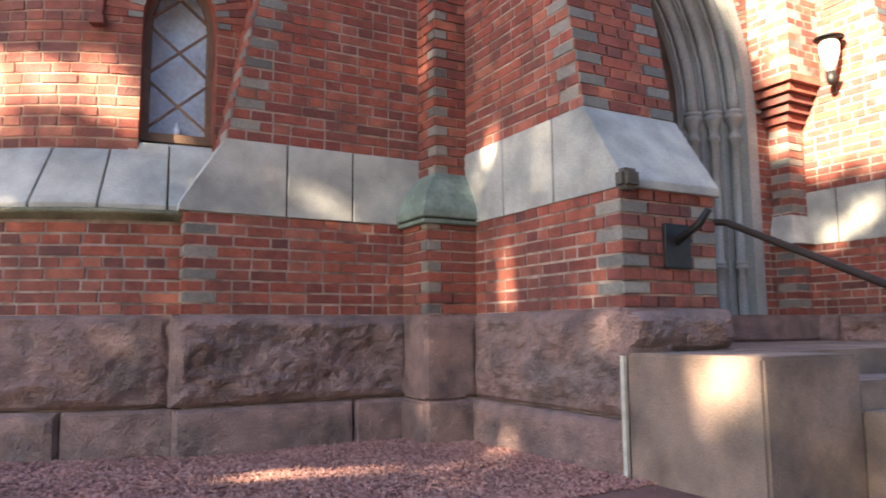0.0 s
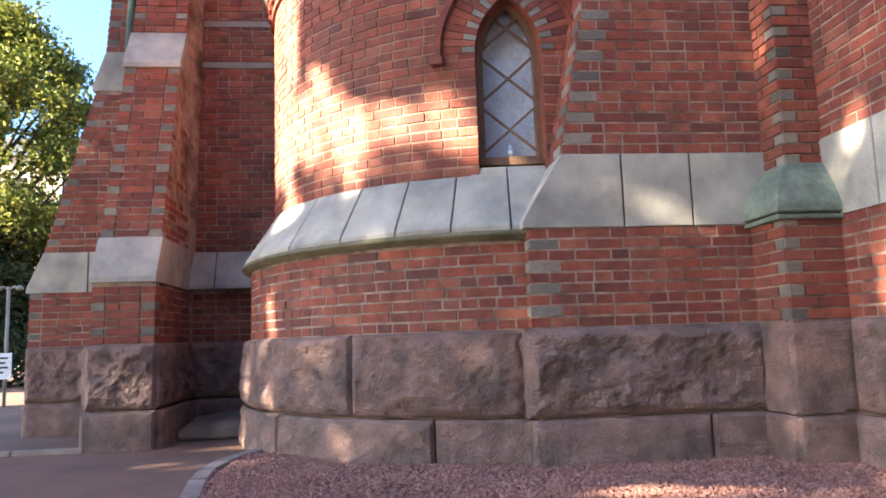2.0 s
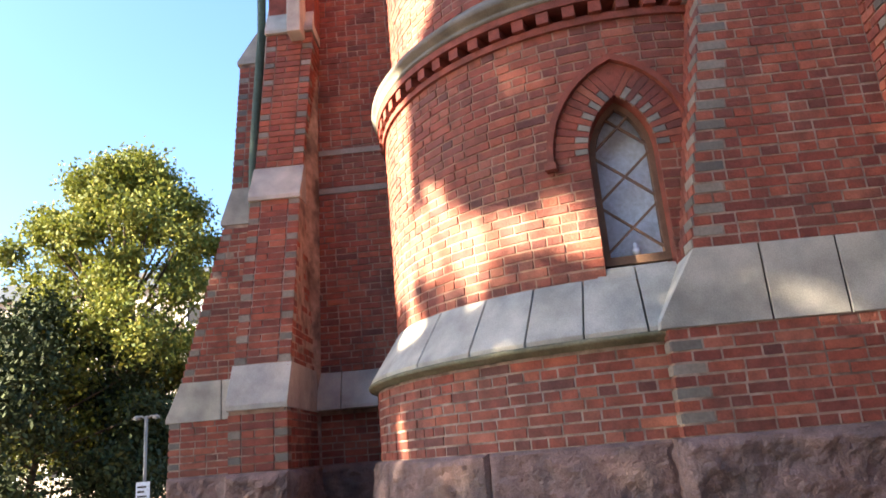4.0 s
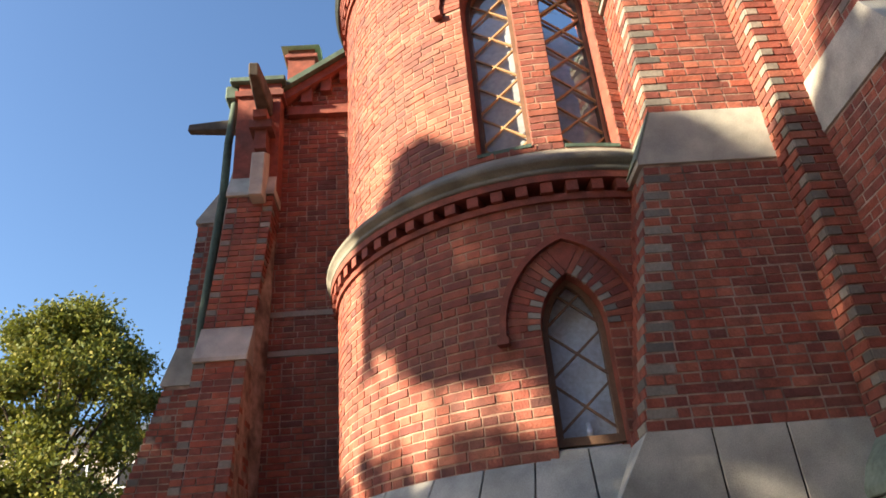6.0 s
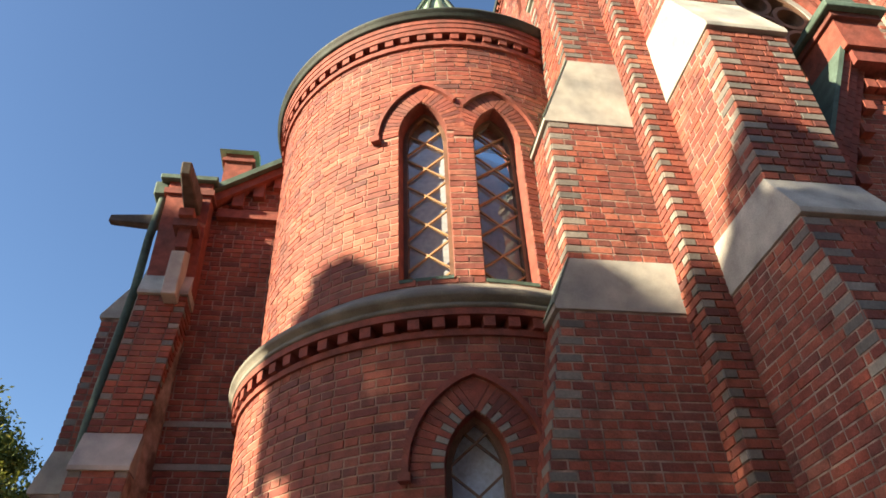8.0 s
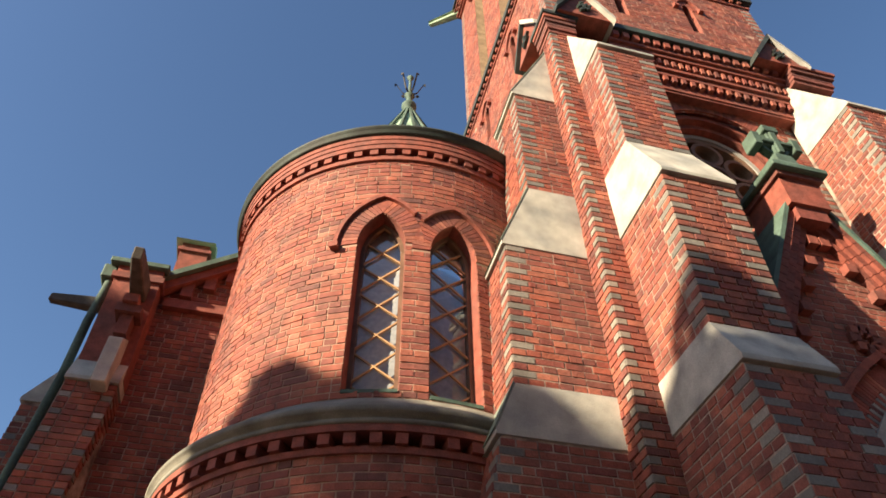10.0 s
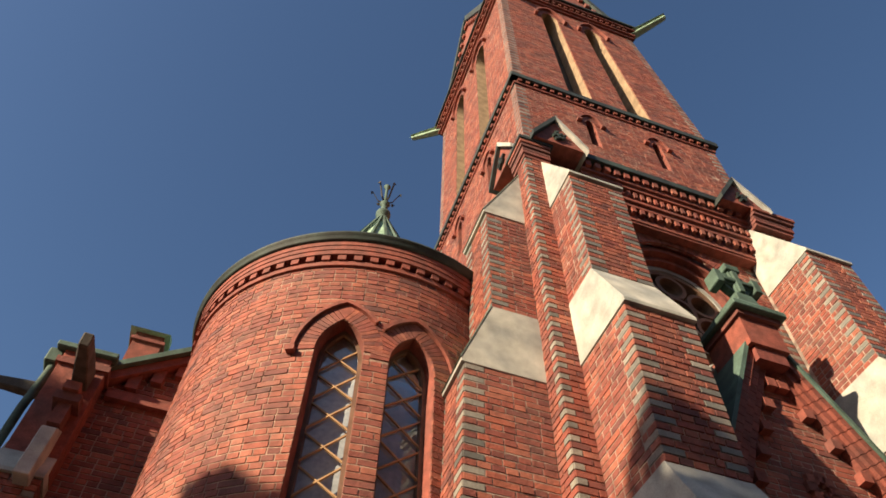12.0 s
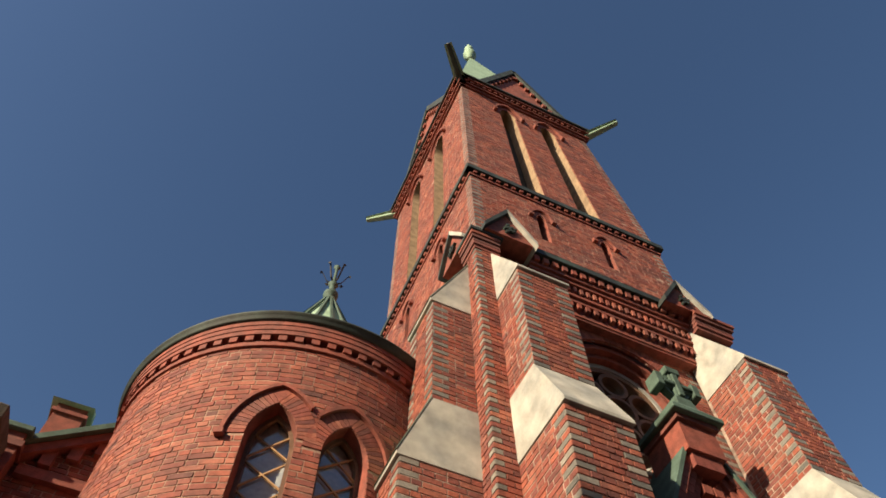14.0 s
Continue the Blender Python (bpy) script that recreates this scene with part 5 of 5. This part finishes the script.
tube("pipe", [(-2.78, 8.10, 8.0), (-2.78, 8.08, 7.7), (-2.84, 8.12, 7.1), (-2.88, 8.22, 6.34), (-2.96, 8.24, 5.4), (-3.02, 8.25, 4.6), (-3.03, 8.25, 0.95), (-3.03, 8.18, 0.75), (-3.03, 8.18, -0.02)], 0.055, COPPER, dp)
soften(put("hopper", *join(solid(-2.90, -2.712, 7.99, 8.26, 7.78, 8.02)), COPPER, dp), 0.02, 1)
vent = empty("roof_vent", "small brick vent with green copper cap on the nave roof", "vent", "", (-2.05, 9.0, 9.0))
put("vent_body", *join(solid(-2.22, -1.80, 8.8, 9.2, 7.9, 9.40), solid(-2.26, -1.76, 8.76, 9.24, 9.22, 9.28)), BRICK, vent)
put("vent_cap", [(-2.32, 8.7, 9.40), (-1.72, 8.7, 9.40), (-1.72, 9.3, 9.40), (-2.32, 9.3, 9.40), (-2.32, 9.0, 9.56), (-1.72, 9.0, 9.56)], [(3, 2, 1, 0), (0, 1, 5, 4), (2, 3, 4, 5), (0, 4, 3), (1, 2, 5)], PALE_COPPER, vent, "green copper cap")

# ---- stairs, rail, lantern ----
stairs = empty("entrance_stairs", "worn granite stairs to the portal with a side block", "stairs", "structure", (4.5, 2.5, 0))
soften(put("side_block", *join(solid(2.765, 3.48, 2.05, 2.895, -0.1, 0.655)), STAIR, stairs, "big smooth granite cheek block"), 0.015, 2)
put("mortar_joint", *join(solid(2.742, 2.7645, 2.893, 2.92, -0.05, 0.64)), PLASTER, stairs, "pale mortar joint")
soften(put("landing", *join(solid(3.5, 6.62, 2.4, 5.0, -0.1, 0.66)), STAIR, stairs), 0.012, 2)
for k in range(4):
    soften(put("step", *join(solid(3.49, 6.6, 2.4 - 0.33 * (k + 1), 2.4 - 0.33 * k - 0.002, -0.1, 0.66 - 0.14 * (k + 1))), STAIR, stairs), 0.012, 2)
soften(put("step", *join(solid(3.3, 6.6, 0.45, 1.078, -0.1, 0.08)), STAIR, stairs), 0.012, 2)
soften(put("landing_edge", *join(solid(3.50, 6.6, 4.2, 4.9, 0.662, 0.9)), GRANITE, stairs), 0.02, 2)
rail = empty("handrail", "dark brown painted iron handrail of the stairs", "handrail", "", (3.6, 2.9, 1.4))
tube("rail_bar", [(3.58, 2.95, 1.43), (3.6, 2.88, 1.42), (3.6, 1.6, 0.82), (3.6, 1.5, 0.80)], 0.022, RAIL, rail)
tube("rail_post", [(3.6, 1.58, 0.81), (3.6, 1.58, 0.08)], 0.02, RAIL, rail)
plate = empty("wall_bracket", "dark iron plate with a slanting rod on the buttress", "bracket", "", (3.22, 2.94, 1.26))
soften(put("plate", *join(solid(3.12, 3.33, 2.918, 2.942, 1.13, 1.39)), IRON, plate), 0.005, 1)
tube("rod", [(3.22, 2.93, 1.28), (3.27, 2.80, 1.38), (3.29, 2.74, 1.46)], 0.022, IRON, plate)
lan = empty("wall_lantern", "iron wall lantern with a frosted glass shade", "lantern", "", (6.4, 3.88, 3.3))
frost = material("frosted_glass", (0.75, 0.74, 0.68), 0.35, dark=0.95, scale=3, grain=20, bump=0.0)
put("glass_shade", *lathe([(0.0, 3.18), (0.04, 3.18), (0.085, 3.34), (0.09, 3.44), (0.07, 3.5), (0.0, 3.5)], 6.4, 3.88, 20), frost, lan, "frosted white glass", smooth=True)
put("lantern_hat", *lathe([(0.0, 3.50), (0.135, 3.50), (0.135, 3.513), (0.05, 3.55), (0.0, 3.57)], 6.4, 3.88, 24), IRON, lan, smooth=True)
put("lantern_foot", *lathe([(0.0, 3.06), (0.03, 3.06), (0.045, 3.1), (0.045, 3.18), (0.0, 3.18)], 6.4, 3.88, 16), IRON, lan, smooth=True)
tube("lantern_arm", [(6.6, 3.86, 3.12), (6.5, 3.87, 3.08), (6.4, 3.88, 3.10)], 0.018, IRON, lan)
tube("lantern_arm", [(6.6, 3.86, 3.46), (6.48, 3.87, 3.46)], 0.015, IRON, lan)


# ---- trees ----
def tree(label, base, height, spread, crown_low, leaves, seed, lean=(0, 0), leaf=0.16, clumps=46, foliage=None):
    rnd = random.Random(seed)
    b = Vector(base)
    th = empty("tree", label, "tree", "", base)
    top = b + Vector((lean[0], lean[1], height * 0.8))
    vs, fs = [], []

    def limb(p, q, r0, r1, n=7, k=5):
        o = len(vs)
        d = (q - p).normalized()
        x = d.orthogonal().normalized()
        y = d.cross(x)
        for i in range(k + 1):
            c = p.lerp(q, i / k) + Vector((rnd.gauss(0, 0.04), rnd.gauss(0, 0.04), 0)) * (0 if i in (0, k) else 1) * (q - p).length * 0.5
            r = r0 + (r1 - r0) * i / k
            for j in range(n):
                vs.append(c + (x * math.cos(2 * math.pi * j / n) + y * math.sin(2 * math.pi * j / n)) * r)
        for i in range(k):
            for j in range(n):
                fs.append((o + i * n + j, o + i * n + (j + 1) % n, o + (i + 1) * n + (j + 1) % n, o + (i + 1) * n + j))
    limb(b, top, height * 0.022, height * 0.004)
    cl = []
    for k in range(clumps):
        t = rnd.random()
        z = crown_low + (height - crown_low) * t
        prof = math.sin(math.pi * min(1, 0.18 + 0.82 * t) ** 0.9) ** 0.6
        a, rr = rnd.uniform(0, 6.283), spread * prof * math.sqrt(rnd.uniform(0.15, 1))
        c = b + Vector((lean[0] * t + rr * math.cos(a), lean[1] * t + rr * math.sin(a), z))
        cl.append((c, rnd.uniform(0.5, 1.0) * spread * (0.36 if clumps < 80 else 0.25)))
        if k % 2 == 0:
            limb(b + Vector((lean[0] * t * 0.7, lean[1] * t * 0.7, max(crown_low * 0.7, z * 0.62))), c, height * 0.007, 0.02, 5, 3)
    put("trunk", vs, fs, BARK, th, "bark-covered trunk and limbs", smooth=True)
    rs = np.random.RandomState(seed)
    n = leaves
    idx = rs.randint(0, len(cl), n)
    cc = np.array([c for c, _ in cl])[idx]
    cr = np.array([r for _, r in cl])[idx]
    d = rs.normal(size=(n, 3))
    d /= np.linalg.norm(d, axis=1)[:, None]
    pos = cc + d * (cr * np.abs(rs.normal(0.62, 0.30, n)))[:, None] * np.array([1, 1, 0.8])
    a1 = rs.normal(size=(n, 3))
    a1 /= np.linalg.norm(a1, axis=1)[:, None]
    a2 = np.cross(a1, rs.normal(size=(n, 3)))
    a2 /= np.linalg.norm(a2, axis=1)[:, None]
    s = (leaf * rs.uniform(0.6, 1.3, n))[:, None]
    q = np.stack([pos - a1 * s, pos + a2 * s * 0.55, pos + a1 * s, pos - a2 * s * 0.55], 1).reshape(-1, 3)
    put("crown", q.tolist(), (np.arange(4)[None] + 4 * np.arange(n)[:, None]).tolist(), foliage or LEAF, th, "green leaves with shade put into their colour" if foliage else "green and yellowing leaves")
    return th


tree("broad tree with green and yellowing autumn leaves", (-12.4, 23.5, -0.05), 11.9, 4.4, 1.2, 120000, 5, leaf=0.082, clumps=150)
# this low tree stands in shade, painted by its darker foliage
tree("low tree with shade-darkened leaves beside the taller one", (-13.4, 20.5, -0.05), 5.7, 4.2, 0.3, 50000, 6, leaf=0.085, clumps=78, foliage=SHADED_LEAF)
# a row of tall trees between the sun and the church: they throw the dappled shade
ACROSS = Vector((-SUN_FROM.y, SUN_FROM.x, 0)).normalized()
RISE = ACROSS.cross(SUN_FROM) if ACROSS.cross(SUN_FROM).z > 0 else SUN_FROM.cross(ACROSS)
# top line of the crowns: place across the sun's way, and height
CROWN_TOP = [(-16, 6.2), (-10, 7.1), (-7.75, 6.9), (-7.4, 5.8), (-7.2, 2.8), (-6.35, 2.6), (-6.1, 5.1), (-5.75, 5.5), (-5.4, 5.65), (-5.0, 5.55), (-4.5, 5.35),
             (-3.9, 5.8), (-3.4, 5.85), (-3.1, 5.95), (-2.95, 6.35), (-2.4, 6.75), (-1.95, 6.5), (-1.75, 5.5), (-1.0, 5.4), (0.5, 5.0), (3.0, 3.0)]
# gaps in the crowns: place, height, half width, half height, slant
GAPS = [(-5.88, 3.08, 0.72, 0.42, -0.1), (-5.05, 3.17, 0.42, 0.25, -0.12), (-6.35, 2.38, 0.30, 0.26, 0), (-4.45, 2.83, 0.13, 0.12, 0), (-6.26, 1.5, 0.10, 0.34, 0), (-6.65, 0.95, 0.10, 0.26, 0),
        (-6.15, 0.85, 0.09, 0.1, 0), (-5.2, 0.8, 0.13, 0.12, 0), (-6.9, 0.45, 0.14, 0.16, 0), (-3.2, 1.10, 0.55, 0.075, 0.55), (-3.56, 4.5, 0.07, 0.35, 0),
        (-2.88, 3.88, 0.07, 0.09, 0), (-3.0, 3.6, 0.13, 0.14, 0), (-2.8, 2.85, 0.10, 0.28, 0), (-3.29, 2.05, 0.035, 0.3, 0), (-1.74, 2.32, 0.16, 0.1, 0),
        (-1.15, 1.98, 0.2, 0.2, 0.3), (-2.0, 3.85, 0.07, 0.2, 0), (-1.45, 5.6, 0.5, 0.34, 0), (-1.1, 4.85, 0.2, 0.14, 0)]


def leafy(a, b):
    """How thick the crowns are, 0 to 1, along the sun's way."""
    top = np.interp(a, [q[0] for q in CROWN_TOP], [q[1] for q in CROWN_TOP])
    dens = np.clip((top - b) / 0.16, 0, 1)
    for ga, gb, ra, rb, slant in GAPS:
        r = np.hypot((a - ga) / ra, (b - gb - slant * (a - ga)) / rb)
        dens = dens * np.clip((r - 0.75) / 0.5, 0.0 if ra > 0.25 else 0.13, 1)
    return dens


def shade_tree(label, a0, a1, far, count, seed):
    rs = np.random.RandomState(seed)
    mid = (a0 + a1) / 2
    foot = ACROSS * mid + RISE * 2.0 + SUN_FROM * far
    foot.z = -0.05
    th = empty("tree", label, "tree", "", foot)
    head = ACROSS * mid + RISE * 3.6 + SUN_FROM * far
    trunk = [(foot.lerp(head, i / 6) + Vector((0.12 * math.sin(i * 1.7 + seed), 0.1 * math.cos(i * 2.1 + seed), 0)), 0.30 * (1 - i / 7) + 0.03) for i in range(7)]
    limbs = [trunk]
    for k in range(16):
        a, b = rs.uniform(a0 + 0.2, a1 - 0.2), rs.uniform(-1.2, 4.6)
        if leafy(a, b) < 0.9:
            continue
        tip = ACROSS * a + RISE * b + SUN_FROM * (far + rs.uniform(-1.5, 1.5))
        root = foot.lerp(head, rs.uniform(0.4, 0.8))
        if root.z < tip.z + 0.5:
            limbs.append([(root.lerp(tip, i / 4) + Vector((0, 0, 0.25 * math.sin(i * 0.8))), 0.09 * (1 - i / 4.6)) for i in range(5)])
    vs, fs = [], []
    for pts in limbs:
        o = len(vs)
        for p, r in pts:
            vs += [p + Vector((math.cos(k * 1.0472), math.sin(k * 1.0472), 0.3 * math.sin(k * 2.1))) * r for k in range(6)]
        fs += [(o + i * 6 + k, o + i * 6 + (k + 1) % 6, o + i * 6 + 6 + (k + 1) % 6, o + i * 6 + 6 + k) for i in range(len(pts) - 1) for k in range(6)]
    put("trunk", vs, fs, BARK, th, "bark-covered trunk and limbs", smooth=True)
    a, b = rs.uniform(a0, a1, count), rs.uniform(-2.6, 7.0, count)
    clump = np.array([noise.noise((x * 2.6, y * 2.6, seed)) for x, y in zip(a, b)])
    wisps = np.array([noise.noise((x * 1.7, y * 1.9, seed + 5)) for x, y in zip(a, b)])
    keep = rs.uniform(0, 1, count) < leafy(a + 0.10 * clump, b + 0.22 * clump) * np.clip(1.1 + 1.25 * wisps, 0.4, 1)
    keep &= b > -2.15 + 0.9 * wisps + 0.3 * clump
    keep &= a < 1.75 + 1.3 * wisps + 0.4 * clump
    a, b = a[keep], b[keep]
    n = len(a)
    deep = far + rs.normal(0, 1.0, n)
    pos = a[:, None] * np.array(ACROSS) + b[:, None] * np.array(RISE) + deep[:, None] * np.array(SUN_FROM)
    a1v = rs.normal(size=(n, 3))
    a1v /= np.linalg.norm(a1v, axis=1)[:, None]
    a2v = np.cross(a1v, rs.normal(size=(n, 3)))
    a2v /= np.linalg.norm(a2v, axis=1)[:, None]
    sz = (0.10 * rs.uniform(0.6, 1.3, n))[:, None]
    q = np.stack([pos - a1v * sz, pos + a2v * sz * 0.6, pos + a1v * sz, pos - a2v * sz * 0.6], 1).reshape(-1, 3)
    put("crown", q.tolist(), (np.arange(4)[None] + 4 * np.arange(n)[:, None]).tolist(), LEAF, th, "green and yellowing leaves")
    return th


shade_tree("tall leafy tree shading the nave corner", -15.0, -6.8, 17.0, 100000, 9)
shade_tree("tall leafy tree shading the round turret", -6.8, -2.6, 16.0, 54000, 10)
shade_tree("tall leafy tree shading the church stairs", -2.6, 2.4, 17.5, 62000, 11)

# four unseen trees, added to block southern sky light from the shaded walls
for x, y, h, sd in ((-7.5, -11.5, 16.0, 21), (-0.5, -13.0, 18.0, 22), (6.5, -12.5, 17.0, 23), (13.5, -9.0, 16.0, 24)):
    tagged(tree("unseen tree added to dim the sky light on the church", (x, y, -0.05), h, 4.6, 1.5, 12000, sd, leaf=0.34, clumps=70), group="park trees")


# ---- houses in the distance ----
def house(label, x0, x1, y0, y1, h, rows, cols):
    th = empty("house", label, "house", "", (x0, y0, 0))
    put("wall", *join(solid(x0, x1, y0, y1, -0.05, h)), PLASTER, th)
    ym = (y0 + y1) / 2
    put("roof", [(x0 - 0.4, y0 - 0.4, h), (x1 + 0.4, y0 - 0.4, h), (x1 + 0.4, y1 + 0.4, h), (x0 - 0.4, y1 + 0.4, h), (x0 - 0.4, ym, h + 2.6), (x1 + 0.4, ym, h + 2.6)], [(3, 2, 1, 0), (0, 1, 5, 4), (2, 3, 4, 5), (0, 4, 3), (1, 2, 5)], ROOFING, th)
    m = flat((x0, y0), (1, 0), (0, -1))
    for r in range(rows):
        for c in range(cols):
            s, z = (x1 - x0) * (c + 0.5) / cols, 1.2 + (h - 1.0) * r / rows
            fr = [(s - 0.55, z), (s + 0.55, z), (s + 0.55, z + 1.5), (s - 0.55, z + 1.5)]
            inn = [(s - 0.45, z + 0.1), (s + 0.45, z + 0.1), (s + 0.45, z + 1.4), (s - 0.45, z + 1.4)]
            w = put("window", *band(m, inn, fr, -0.05, 0.06, closed=True), BLIND, th)
            put("pane", [m(*p, 0.01) for p in inn], [(0, 1, 2, 3)], DARK, w)


house("pale plastered apartment house behind the trees", -34, -17, 44, 54, 12.5, 4, 6)
house("pale plastered house beyond the church garden", -15, -4, 52, 60, 9.5, 3, 4)
post = empty("sign_post", "slim grey lamp post with a small white sign", "sign post", "", (-6.6, 13.1, 0))
tube("pole", [(-6.6, 13.1, -0.05), (-6.6, 13.1, 2.0)], 0.03, TRIM, post)
for sg in (-1, 1):
    tube("lamp_arm", [(-6.6, 13.1, 1.95), (-6.6 + sg * 0.1, 13.1, 2.0), (-6.6 + sg * 0.16, 13.1, 1.98)], 0.018, TRIM, post)
    put("lamp_head", *lathe([(0.0, 1.93), (0.07, 1.95), (0.05, 2.0), (0.0, 2.02)], -6.6 + sg * 0.18, 13.1, 12), TRIM, post, smooth=True)
sign = put("sign", *solid(-6.72, -6.48, 13.03, 13.06, 0.42, 0.86), BLIND, post, "small white sign board")
for k, w in enumerate((0.16, 0.12, 0.17, 0.10)):
    put("text_bar", *solid(-6.69, -6.69 + w, 13.024, 13.0295, 0.76 - 0.08 * k, 0.79 - 0.08 * k), IRON, sign)

# ---- single bricks last ----
lay_ends()
lay_singles()
